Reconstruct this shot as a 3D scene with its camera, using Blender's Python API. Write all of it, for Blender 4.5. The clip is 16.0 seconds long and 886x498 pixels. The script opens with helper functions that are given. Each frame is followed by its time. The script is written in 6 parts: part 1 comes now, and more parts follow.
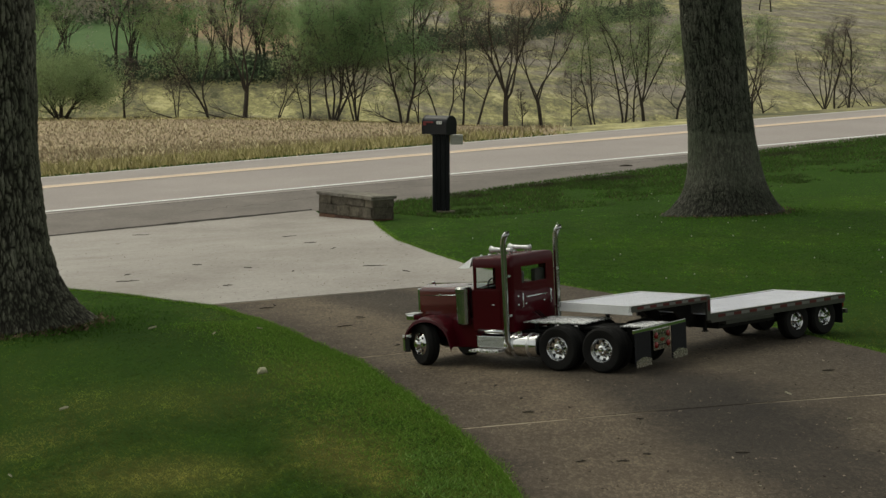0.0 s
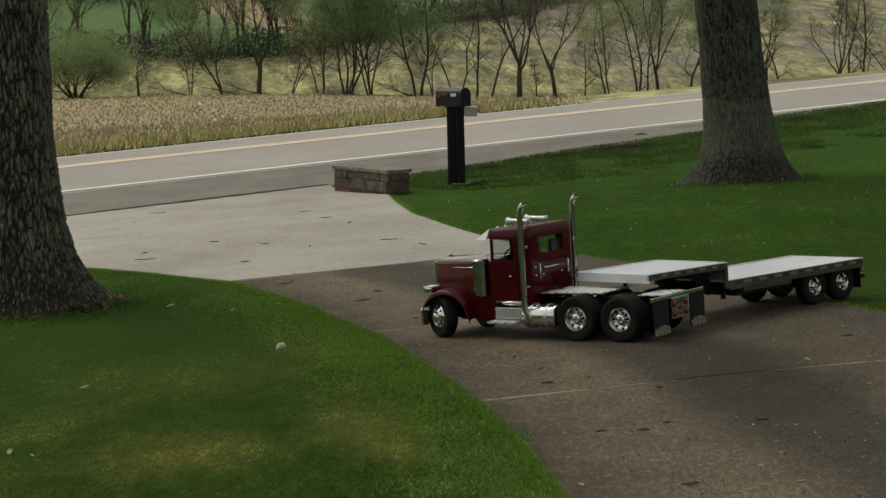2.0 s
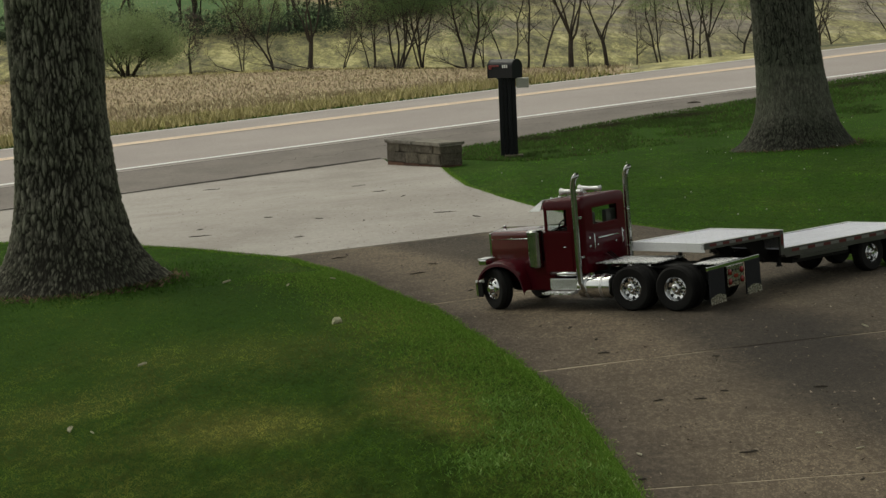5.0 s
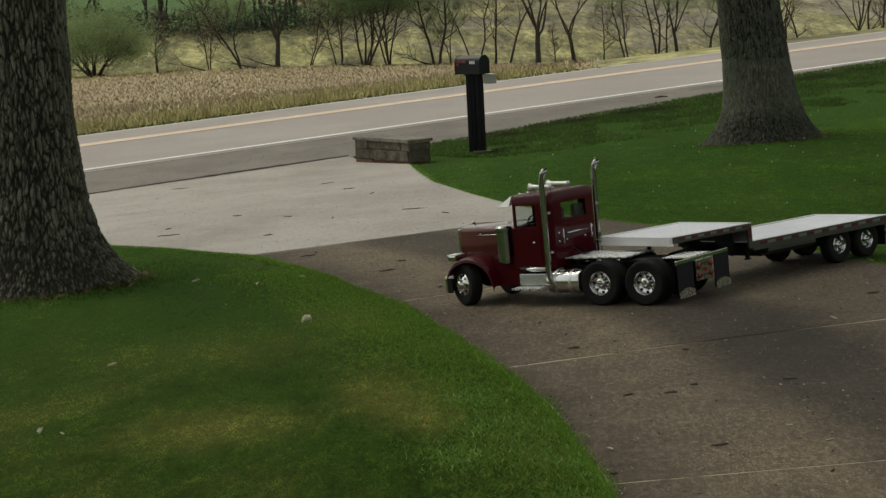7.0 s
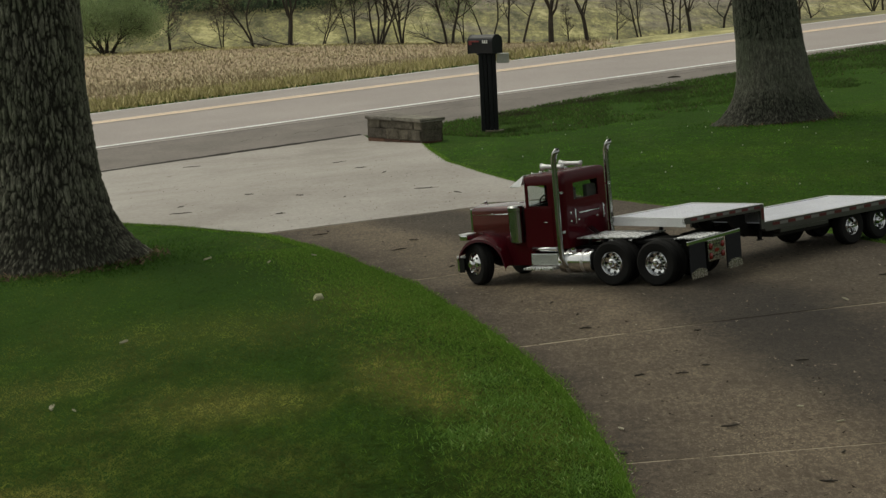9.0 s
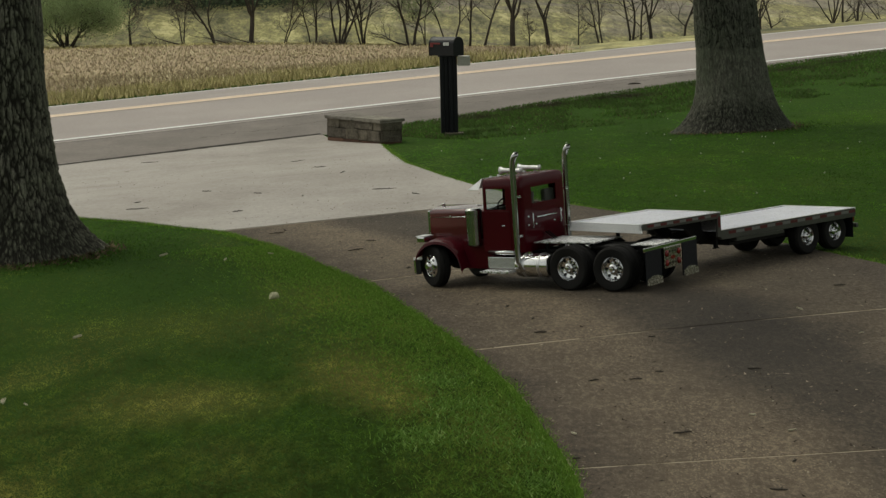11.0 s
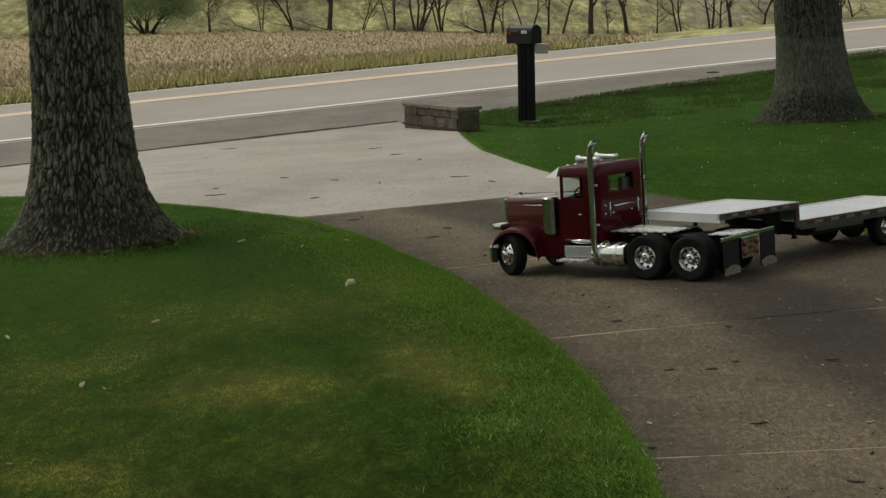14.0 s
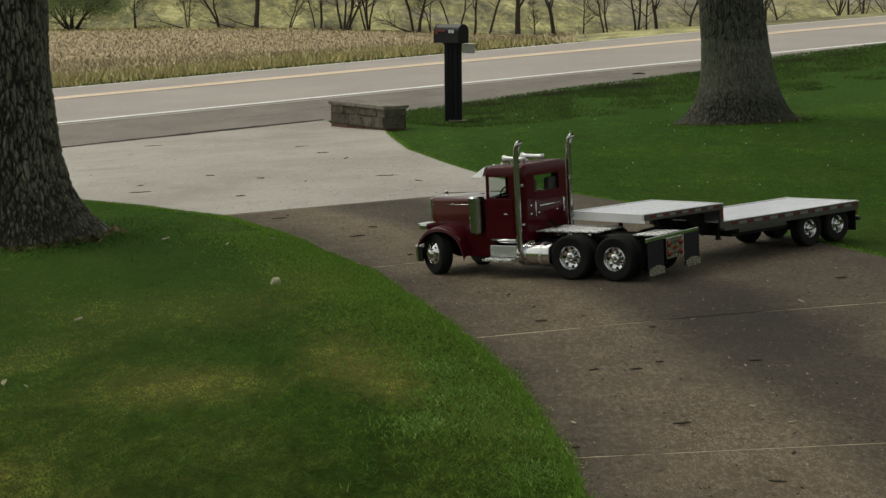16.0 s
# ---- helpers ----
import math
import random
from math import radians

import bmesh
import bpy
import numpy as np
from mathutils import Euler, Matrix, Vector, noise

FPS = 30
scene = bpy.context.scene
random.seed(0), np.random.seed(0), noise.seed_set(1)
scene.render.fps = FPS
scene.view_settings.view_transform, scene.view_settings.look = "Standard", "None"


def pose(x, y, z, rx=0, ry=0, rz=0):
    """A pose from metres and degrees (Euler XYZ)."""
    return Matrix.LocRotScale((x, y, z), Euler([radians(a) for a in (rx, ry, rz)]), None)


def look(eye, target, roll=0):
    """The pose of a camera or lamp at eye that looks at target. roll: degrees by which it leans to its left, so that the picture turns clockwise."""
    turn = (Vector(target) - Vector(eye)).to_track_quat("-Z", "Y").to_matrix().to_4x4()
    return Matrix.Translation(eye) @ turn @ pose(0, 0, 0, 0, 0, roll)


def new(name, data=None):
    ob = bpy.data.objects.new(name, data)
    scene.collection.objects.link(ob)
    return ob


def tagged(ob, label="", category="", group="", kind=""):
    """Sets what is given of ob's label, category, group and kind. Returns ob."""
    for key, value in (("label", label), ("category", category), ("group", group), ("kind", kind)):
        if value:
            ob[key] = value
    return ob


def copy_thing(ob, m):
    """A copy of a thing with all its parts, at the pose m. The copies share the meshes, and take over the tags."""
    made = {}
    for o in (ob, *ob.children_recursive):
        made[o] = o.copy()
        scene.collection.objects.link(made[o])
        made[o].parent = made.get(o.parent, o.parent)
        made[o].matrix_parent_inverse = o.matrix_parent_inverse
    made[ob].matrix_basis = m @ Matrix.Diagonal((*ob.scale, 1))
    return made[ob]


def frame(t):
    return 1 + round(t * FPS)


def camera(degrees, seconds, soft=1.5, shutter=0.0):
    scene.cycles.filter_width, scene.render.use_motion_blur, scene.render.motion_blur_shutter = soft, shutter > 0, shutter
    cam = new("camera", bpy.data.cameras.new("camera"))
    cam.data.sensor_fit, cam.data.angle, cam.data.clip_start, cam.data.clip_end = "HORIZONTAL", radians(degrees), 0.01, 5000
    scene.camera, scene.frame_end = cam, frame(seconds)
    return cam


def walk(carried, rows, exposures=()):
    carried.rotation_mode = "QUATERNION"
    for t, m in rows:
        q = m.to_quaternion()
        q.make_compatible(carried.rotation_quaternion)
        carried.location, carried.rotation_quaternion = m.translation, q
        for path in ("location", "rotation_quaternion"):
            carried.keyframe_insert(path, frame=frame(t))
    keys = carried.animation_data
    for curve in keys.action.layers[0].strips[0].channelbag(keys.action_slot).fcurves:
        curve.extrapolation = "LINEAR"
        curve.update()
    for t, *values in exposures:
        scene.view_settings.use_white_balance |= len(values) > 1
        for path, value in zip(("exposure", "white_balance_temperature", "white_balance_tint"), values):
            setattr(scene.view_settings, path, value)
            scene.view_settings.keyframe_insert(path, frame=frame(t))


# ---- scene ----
import itertools

cam = camera(25.974, 16.0, soft=1.4)
EYE = Vector((0.0, 0.0, 1.70))

# seconds, turn to the left of +y, tilt, roll, in degrees: the camera turns where it stands
PATH = [
    (0, -1.626, -5.617, -0.172),
    (0.5, -1.126, -5.920, -0.557),
    (1, -0.760, -6.185, -0.973),
    (1.5, -0.924, -6.398, -1.239),
    (2, -1.116, -6.433, -1.313),
    (2.5, -0.805, -6.535, -1.458),
    (3, -0.323, -6.855, -1.732),
    (3.5, 0.085, -7.118, -2.021),
    (4, 0.526, -7.143, -2.280),
    (6.5, 0.047, -7.324, -2.978),
    (7, -0.386, -7.350, -2.931),
    (7.5, 0.182, -7.594, -3.172),
    (8, 0.337, -7.803, -3.183),
    (8.5, 0.496, -8.051, -2.984),
    (9, 0.000, -7.948, -2.700),
    (11.5, -1.301, -7.927, -1.150),
    (12, -0.790, -7.853, -1.243),
    (12.5, -0.545, -7.825, -1.330),
    (13, 0.149, -7.877, -1.245),
    (13.5, 0.790, -7.987, -1.103),
    (14, 1.009, -8.253, -1.174),
    (14.5, 0.651, -8.111, -1.148),
    (15, -0.174, -7.797, -0.861),
    (15.5, -0.848, -7.890, -0.650),
    (16, -1.227, -8.315, -0.509),
]


def aim(turn, tilt, roll):
    a, b = radians(turn), radians(tilt)
    ahead = Vector((-math.sin(a) * math.cos(b), math.cos(a) * math.cos(b), math.sin(b)))
    return look(EYE, EYE + 10 * ahead, roll)


walk(cam, [(t, aim(a, b, c)) for t, a, b, c in PATH], [(0.0, -0.13, 7250, 1), (6.5, -0.15, 7250, 1), (9.0, -0.18, 7250, 1), (12.0, -0.15, 7250, 1), (15.4, -0.14, 7250, 1), (16.0, -0.04, 7250, 1)])

# ---- light: an overcast spring day ----
world = bpy.data.worlds.new("overcast_sky")
scene.world = world
world.use_nodes = True
wn = world.node_tree
sky = wn.nodes.new("ShaderNodeTexSky")
sky.sky_type, sky.sun_disc = "NISHITA", False
sky.sun_elevation, sky.sun_rotation = radians(57), radians(-51)
sky.dust_density, sky.air_density = 4.0, 1.0
grey = wn.nodes.new("ShaderNodeHueSaturation")
grey.inputs["Saturation"].default_value = 0.2
wn.links.new(sky.outputs[0], grey.inputs["Color"])
wn.links.new(grey.outputs[0], wn.nodes["Background"].inputs["Color"])
wn.nodes["Background"].inputs["Strength"].default_value = 0.148
sun_data = bpy.data.lights.new("sun", "SUN")
sun_data.energy, sun_data.angle, sun_data.color = 0.50, radians(35), (1.0, 0.96, 0.9)
sun = new("sun", sun_data)
sun.matrix_world = look((-10, 8, 20), (0, 0, 0))

# ---- materials ----


def nodes_of(name):
    m = bpy.data.materials.new(name)
    m.use_nodes = True
    return m, m.node_tree.nodes, m.node_tree.links, m.node_tree.nodes["Principled BSDF"]


def noise_node(n, l, coord, scale, detail=4.0, rough=0.6, stretch=None):
    t = n.new("ShaderNodeTexNoise")
    t.inputs["Scale"].default_value, t.inputs["Detail"].default_value, t.inputs["Roughness"].default_value = scale, detail, rough
    if stretch:
        m = n.new("ShaderNodeMapping")
        m.inputs["Scale"].default_value = stretch
        l.new(coord, m.inputs["Vector"])
        coord = m.outputs[0]
    l.new(coord, t.inputs["Vector"])
    return t.outputs["Fac"]


def ramp_node(n, l, fac, stops):
    r = n.new("ShaderNodeValToRGB")
    e = r.color_ramp.elements
    while len(e) < len(stops):
        e.new(0.5)
    for k, (p, c) in zip(e, stops):
        k.position, k.color = p, (*c, 1)
    l.new(fac, r.inputs["Fac"])
    return r.outputs["Color"]


def mix_node(n, l, fac, a, b, how="MIX"):
    m = n.new("ShaderNodeMix")
    m.data_type, m.blend_type = "RGBA", how
    for slot, v in ((m.inputs["Factor"], fac), (m.inputs["A"], a), (m.inputs["B"], b)):
        if isinstance(v, (int, float)):
            slot.default_value = v
        elif isinstance(v, tuple):
            slot.default_value = (*v, 1)
        else:
            l.new(v, slot)
    return m.outputs["Result"]


def surface(name, dark, light, rough=0.8, metal=0.0, broad=2.0, fine=60.0, bump=0.3, depth=0.01, coat=0.0,
            stretch=None, island=0.0, piece=0.0, spec=0.5, rough_var=0.1, grain=1.0):
    """A surface with broad patches, fine grain, uneven gloss and fine relief."""
    m, n, l, b = nodes_of(name)
    co = n.new("ShaderNodeTexCoord").outputs["Object"]
    big, small = noise_node(n, l, co, broad, 5), noise_node(n, l, co, fine, 3, 0.7, stretch)
    c = ramp_node(n, l, big, [(0.3, dark), (0.7, light)])
    mid = tuple((p + q) / 2 for p, q in zip(dark, light))
    c = mix_node(n, l, 0.45, c, ramp_node(n, l, small, [(0.3, tuple(v * (1 - 0.4 * grain) for v in mid)), (0.7, tuple(min(1, v * (1 + 0.35 * grain)) for v in mid))]))
    for amount, out in ((island, n.new("ShaderNodeNewGeometry").outputs["Random Per Island"]), (piece, n.new("ShaderNodeObjectInfo").outputs["Random"])):
        if amount:
            tint = ramp_node(n, l, out, [(0.0, (1 - amount,) * 3), (1.0, (1 + amount, 1 + amount, 1 + 0.6 * amount))])
            c = mix_node(n, l, 1.0, c, tint, "MULTIPLY")
    l.new(c, b.inputs["Base Color"])
    rr = ramp_node(n, l, small, [(0.2, (max(0.02, rough - rough_var),) * 3), (0.8, (min(1, rough + rough_var),) * 3)])
    l.new(rr, b.inputs["Roughness"])
    b.inputs["Metallic"].default_value, b.inputs["Coat Weight"].default_value = metal, coat
    b.inputs["Coat Roughness"].default_value, b.inputs["Specular IOR Level"].default_value = 0.06, spec
    if bump:
        k = n.new("ShaderNodeBump")
        k.inputs["Strength"].default_value, k.inputs["Distance"].default_value = bump, depth
        l.new(small, k.inputs["Height"])
        l.new(k.outputs[0], b.inputs["Normal"])
    return m


def blotch(n, l, co, centre, size, turn, inner=0.38, outer=0.88, grain=2.6, most=0.9):
    """How far a place lies within one ragged oval blotch: 0 to most."""
    place = n.new("ShaderNodeMapping")
    place.vector_type = "TEXTURE"
    place.inputs["Location"].default_value, place.inputs["Rotation"].default_value, place.inputs["Scale"].default_value = (*centre, 0.0), (0, 0, radians(turn)), (*size, 50.0)
    l.new(co, place.inputs["Vector"])
    span = n.new("ShaderNodeVectorMath")
    span.operation = "LENGTH"
    l.new(place.outputs[0], span.inputs[0])
    half = n.new("ShaderNodeMath")
    half.operation = "MULTIPLY"
    half.inputs[1].default_value = 0.5
    l.new(span.outputs["Value"], half.inputs[0])
    ragged = n.new("ShaderNodeMath")
    ragged.operation = "MULTIPLY_ADD"
    l.new(noise_node(n, l, co, grain, 5, 0.65), ragged.inputs[0])
    ragged.inputs[1].default_value = 0.5
    l.new(half.outputs[0], ragged.inputs[2])
    return ramp_node(n, l, ragged.outputs[0], [(inner, (most,) * 3), (outer, (0, 0, 0))])


# thin, yellowed patches in the lawn: centre, half sizes, turn, strength
DRY_PATCHES = [((-0.20, 8.40), (0.28, 0.8), 10, 0.6), ((-0.06, 7.86), (0.18, 0.5), 10, 0.35), ((-0.95, 8.05), (0.5, 0.5), -20, 0.5), ((-0.50, 11.0), (0.35, 0.9), 15, 0.3), ((-1.2, 10.2), (0.7, 0.6), 0, 0.2), ((-1.55, 6.66), (0.25, 0.2), 0, 0.3), ((-1.9, 8.7), (0.3, 0.3), 0, 0.2)]


# bare soil on the bank; the thin ovals paint the road-edge ledge's shade
SOIL_AND_SHADE_PATCHES = [((1.75, 28.2), (0.6, 0.16)), ((3.1, 29.0), (0.6, 0.14)), ((5.6, 31.0), (0.7, 0.16)), ((7.6, 32.6), (0.9, 0.16)), ((0.9, 27.6), (0.4, 0.2)), ((3.6, 29.2), (0.7, 0.4)), ((2.3, 28.5), (0.5, 0.4)), ((1.2, 27.4), (0.45, 0.4)), ((4.9, 30.3), (0.5, 0.35)), ((6.6, 31.9), (0.8, 0.3))]


# paler stretches of the lawn below the road: centre, half sizes, strength
PALE_PATCHES = [((6.4, 22.8), (2.2, 1.5), 0.9), ((1.9, 18.6), (1.5, 1.0), 0.5), ((5.2, 18.0), (1.6, 0.9), 0.6)]


def dried(n, l, co, c, colour):
    for centre, size, most in PALE_PATCHES:
        c = mix_node(n, l, blotch(n, l, co, centre, size, 15, 0.35, 0.85, 1.6, most), c, mix_node(n, l, 1.0, c, (1.5, 1.38, 1.15), "MULTIPLY"))
    for centre, size in SOIL_AND_SHADE_PATCHES:
        c = mix_node(n, l, blotch(n, l, co, centre, size, 29, 0.3, 0.75, 5.0, 0.9), c, (0.038, 0.032, 0.024))
    for centre, size, turn, most in DRY_PATCHES:
        c = mix_node(n, l, blotch(n, l, co, centre, size, turn, 0.3, 0.85, 9.0, most), c, colour)
    return c


def lawn_surface():
    m, n, l, b = nodes_of("lawn")
    co = n.new("ShaderNodeTexCoord").outputs["Object"]
    c = ramp_node(n, l, noise_node(n, l, co, 0.8, 6, 0.68, (1.2, 0.5, 1.0)), [(0.36, (0.0224, 0.0585, 0.0089)), (0.5, (0.0325, 0.0746, 0.0120)), (0.66, (0.0531, 0.0864, 0.0209))])
    c = mix_node(n, l, 0.5, c, ramp_node(n, l, noise_node(n, l, co, 4.0, 6, 0.8, (1.2, 0.45, 1.0)), [(0.36, (0.0214, 0.0531, 0.0083)), (0.5, (0.0325, 0.0731, 0.0120)), (0.64, (0.0500, 0.0931, 0.0190))]))
    c = mix_node(n, l, 0.45, c, ramp_node(n, l, noise_node(n, l, co, 14, 5, 0.8, (1.2, 0.4, 1.0)), [(0.34, (0.0224, 0.0559, 0.0089)), (0.5, (0.0325, 0.0731, 0.0120)), (0.66, (0.0463, 0.0898, 0.0176))]))
    pale_area = blotch(n, l, co, (3.1, 15.4), (2.6, 3.4), -12, 0.35, 0.8, 1.2, 1.0)
    c = mix_node(n, l, pale_area, c, mix_node(n, l, 1.0, c, (1.18, 1.14, 1.05), "MULTIPLY"))
    c = dried(n, l, co, c, (0.15, 0.15, 0.042))
    l.new(c, b.inputs["Base Color"])
    b.inputs["Roughness"].default_value, b.inputs["Specular IOR Level"].default_value = 0.95, 0.03
    k = n.new("ShaderNodeBump")
    k.inputs["Strength"].default_value, k.inputs["Distance"].default_value = 0.3, 0.03
    l.new(noise_node(n, l, co, 22, 5, 0.8), k.inputs["Height"])
    l.new(k.outputs[0], b.inputs["Normal"])
    return m


def blade_surface(name, stops, patch=None, pile=(0.3, 0.8), dry=False, through_light=0.12, mottle=0.0):
    """Blades or leaves: each one a colour of its own, with light coming through."""
    m, n, l, b = nodes_of(name)
    c = ramp_node(n, l, n.new("ShaderNodeNewGeometry").outputs["Random Per Island"], stops)
    if patch:
        co = n.new("ShaderNodeTexCoord").outputs["Object"]
        f = ramp_node(n, l, noise_node(n, l, co, patch[0], 4, 0.6, (1.2, 0.5, 1.0)), [(patch[1], (0, 0, 0)), (patch[2], (1, 1, 1))])
        c = mix_node(n, l, f, c, mix_node(n, l, 0.75, c, patch[3]))
        if dry:
            c = dried(n, l, co, c, (0.45, 0.42, 0.145))
        if mottle:
            for scale in (0.7, 2.6, 8.0, 22.0):
                lo, hi = (1 - mottle,) * 3, (1 + 1.1 * mottle, 1 + mottle, 1 + 0.8 * mottle)
                c = mix_node(n, l, 1.0, c, ramp_node(n, l, noise_node(n, l, co, scale, 5, 0.7, (1.2, 0.5, 1.0)), [(0.36, lo), (0.64, hi)]), "MULTIPLY")
    l.new(c, b.inputs["Base Color"])
    b.inputs["Roughness"].default_value, b.inputs["Specular IOR Level"].default_value = 0.85, 0.05
    # blades lie every way: lit as a soft pile, more than as single flat cards
    lit = n.new("ShaderNodeVectorMath")
    lit.operation = "MULTIPLY_ADD"
    l.new(n.new("ShaderNodeNewGeometry").outputs["Normal"], lit.inputs[0])
    lit.inputs[1].default_value, lit.inputs[2].default_value = (pile[0],) * 3, (0.0, 0.0, pile[1])
    l.new(lit.outputs[0], b.inputs["Normal"])
    t = n.new("ShaderNodeBsdfTranslucent")
    l.new(c, t.inputs["Color"])
    s = n.new("ShaderNodeMixShader")
    s.inputs[0].default_value = through_light
    l.new(b.outputs[0], s.inputs[1])
    l.new(t.outputs[0], s.inputs[2])
    l.new(s.outputs[0], n["Material Output"].inputs[0])
    return m


def bark_surface(name, groove, ridge, moss):
    m, n, l, b = nodes_of(name)
    co = n.new("ShaderNodeTexCoord").outputs["Object"]
    small = noise_node(n, l, co, 30, 7, 0.8, (1, 1, 0.45))
    c = ramp_node(n, l, small, [(0.30, tuple(0.75 * p + 0.25 * q for p, q in zip(groove, ridge))), (0.50, tuple(0.25 * p + 0.75 * q for p, q in zip(groove, ridge))), (0.66, tuple(1.45 * v for v in ridge))])
    c = mix_node(n, l, ramp_node(n, l, noise_node(n, l, co, 1.7, 4), [(0.38, (0, 0, 0)), (0.66, (0.75,) * 3)]), c, moss)
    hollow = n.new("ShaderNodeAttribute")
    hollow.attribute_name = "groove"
    tone = n.new("ShaderNodeAttribute")
    tone.attribute_name = "tone"
    c = mix_node(n, l, 1.0, c, ramp_node(n, l, tone.outputs["Fac"], [(0.0, (0.70, 0.70, 0.71)), (1.0, (1.22, 1.21, 1.18))]), "MULTIPLY")
    # furrow shade is put into the colour too, besides the cut relief
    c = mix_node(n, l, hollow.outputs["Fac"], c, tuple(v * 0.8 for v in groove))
    l.new(c, b.inputs["Base Color"])
    b.inputs["Roughness"].default_value, b.inputs["Specular IOR Level"].default_value = 0.95, 0.15
    k = n.new("ShaderNodeBump")
    k.inputs["Strength"].default_value, k.inputs["Distance"].default_value = 1.0, 0.012
    l.new(noise_node(n, l, co, 70, 5, 0.75, (1, 1, 0.5)), k.inputs["Height"])
    l.new(k.outputs[0], b.inputs["Normal"])
    return m


def hill_surface():
    """Far hillside: pasture, a rough brown field, tilled soil and a green field, in uneven strips along the road's line."""
    m, n, l, b = nodes_of("hillside")
    co = n.new("ShaderNodeTexCoord").outputs["Object"]
    turned = n.new("ShaderNodeMapping")
    turned.vector_type = "POINT"
    turned.inputs["Rotation"].default_value = (0, 0, radians(-29))
    l.new(co, turned.inputs["Vector"])
    axes = n.new("ShaderNodeSeparateXYZ")
    l.new(turned.outputs[0], axes.inputs[0])
    wob = noise_node(n, l, co, 0.03, 4)

    def math_node(how, a, c=0.0, d=0.0):
        k = n.new("ShaderNodeMath")
        k.operation = how
        for slot, v in zip(k.inputs, (a, c, d)):
            if isinstance(v, (int, float)):
                slot.default_value = v
            else:
                l.new(v, slot)
        return k.outputs[0]

    def step(value, lo, hi):
        r = n.new("ShaderNodeMapRange")
        r.inputs["From Min"].default_value, r.inputs["From Max"].default_value = lo, hi
        l.new(value, r.inputs["Value"])
        return r.outputs[0]

    along_road, across = math_node("SUBTRACT", axes.outputs[0], 9.0), math_node("SUBTRACT", axes.outputs[1], 25.9)
    # the hedgerow's line, and how far a place lies above it
    line = math_node("MULTIPLY_ADD", math_node("MAXIMUM", math_node("SUBTRACT", along_road, 90.0), 0.0), 0.86, 185.0)
    wave = math_node("MULTIPLY", math_node("SUBTRACT", wob, 0.5), 24.0)
    above = math_node("SUBTRACT", across, line)
    tuft = mix_node(n, l, 0.6, noise_node(n, l, co, 1.5, 6, 0.75, (1.0, 0.3, 1.0)), noise_node(n, l, co, 0.25, 6, 0.75, (1.0, 0.3, 1.0)))
    tuft = mix_node(n, l, 0.22, tuft, noise_node(n, l, co, 5.0, 5, 0.8))
    # hill colours hold a little extra blue for distance haze
    pasture = ramp_node(n, l, tuft, [(0.42, (0.0865, 0.0922, 0.0496)), (0.475, (0.1852, 0.1724, 0.1002)), (0.525, (0.2902, 0.2767, 0.1237)), (0.58, (0.5189, 0.4734, 0.2473))])
    brown = ramp_node(n, l, tuft, [(0.42, (0.1042, 0.0933, 0.0802)), (0.48, (0.2083, 0.1845, 0.1584)), (0.53, (0.2500, 0.2280, 0.1682)), (0.59, (0.3854, 0.3552, 0.2875))])
    patch = ramp_node(n, l, noise_node(n, l, co, 0.06, 5, 0.65, (0.7, 1.0, 1.0)), [(0.44, (0, 0, 0)), (0.56, (0.85,) * 3)])
    brown = mix_node(n, l, patch, brown, pasture)
    soil = ramp_node(n, l, tuft, [(0.4, (0.29, 0.205, 0.125)), (0.6, (0.38, 0.285, 0.18))])
    green = ramp_node(n, l, tuft, [(0.4, (0.075, 0.138, 0.055)), (0.6, (0.118, 0.185, 0.078))])
    worn = ramp_node(n, l, noise_node(n, l, co, 0.11, 5, 0.7, (0.6, 1.0, 1.0)), [(0.48, (0, 0, 0)), (0.60, (0.75,) * 3)])
    pasture = mix_node(n, l, worn, pasture, brown)
    low = math_node("MULTIPLY", step(math_node("ADD", across, wave), 168.0, 182.0), step(math_node("ADD", along_road, wave), 92.0, 122.0))
    c = mix_node(n, l, math_node("MULTIPLY", low, step(above, 3.0, -3.0)), pasture, brown)
    up = step(above, -1.0, 4.0)
    c = mix_node(n, l, math_node("MULTIPLY", up, step(along_road, 98.0, 104.0)), c, brown)
    for lo, hi in ((102.0, 150.0), (205.0, 248.0)):
        c = mix_node(n, l, math_node("MULTIPLY", up, math_node("MULTIPLY", step(along_road, lo, lo + 5), step(along_road, hi, hi - 6))), c, soil)
    c = mix_node(n, l, math_node("MULTIPLY", up, step(along_road, 104.0, 98.0)), c, green)
    c = mix_node(n, l, math_node("MULTIPLY", up, step(math_node("ADD", along_road, wave), 250.0, 275.0)), c, pasture)
    l.new(c, b.inputs["Base Color"])
    b.inputs["Roughness"].default_value, b.inputs["Specular IOR Level"].default_value = 1.0, 0.1
    return m


LAWN, HILL = lawn_surface(), hill_surface()
STUBBLE_SOIL = surface("stubble_soil", (0.28, 0.21, 0.145), (0.44, 0.35, 0.215), 0.95, broad=0.3, fine=9, bump=0.6, depth=0.05, spec=0.1)
ASPHALT = surface("asphalt", (0.285, 0.254, 0.243), (0.40, 0.362, 0.343), 0.9, broad=0.45, fine=40, bump=0.3, depth=0.004, spec=0.2)
SHOULDER = surface("shoulder_asphalt", (0.125, 0.112, 0.103), (0.255, 0.228, 0.208), 0.9, broad=1.1, fine=22, bump=0.4, depth=0.006, spec=0.2)
LINE_WHITE = surface("road_paint_white", (0.7, 0.7, 0.68), (0.85, 0.85, 0.83), 0.7, broad=1.5, fine=50, bump=0.1, depth=0.002)
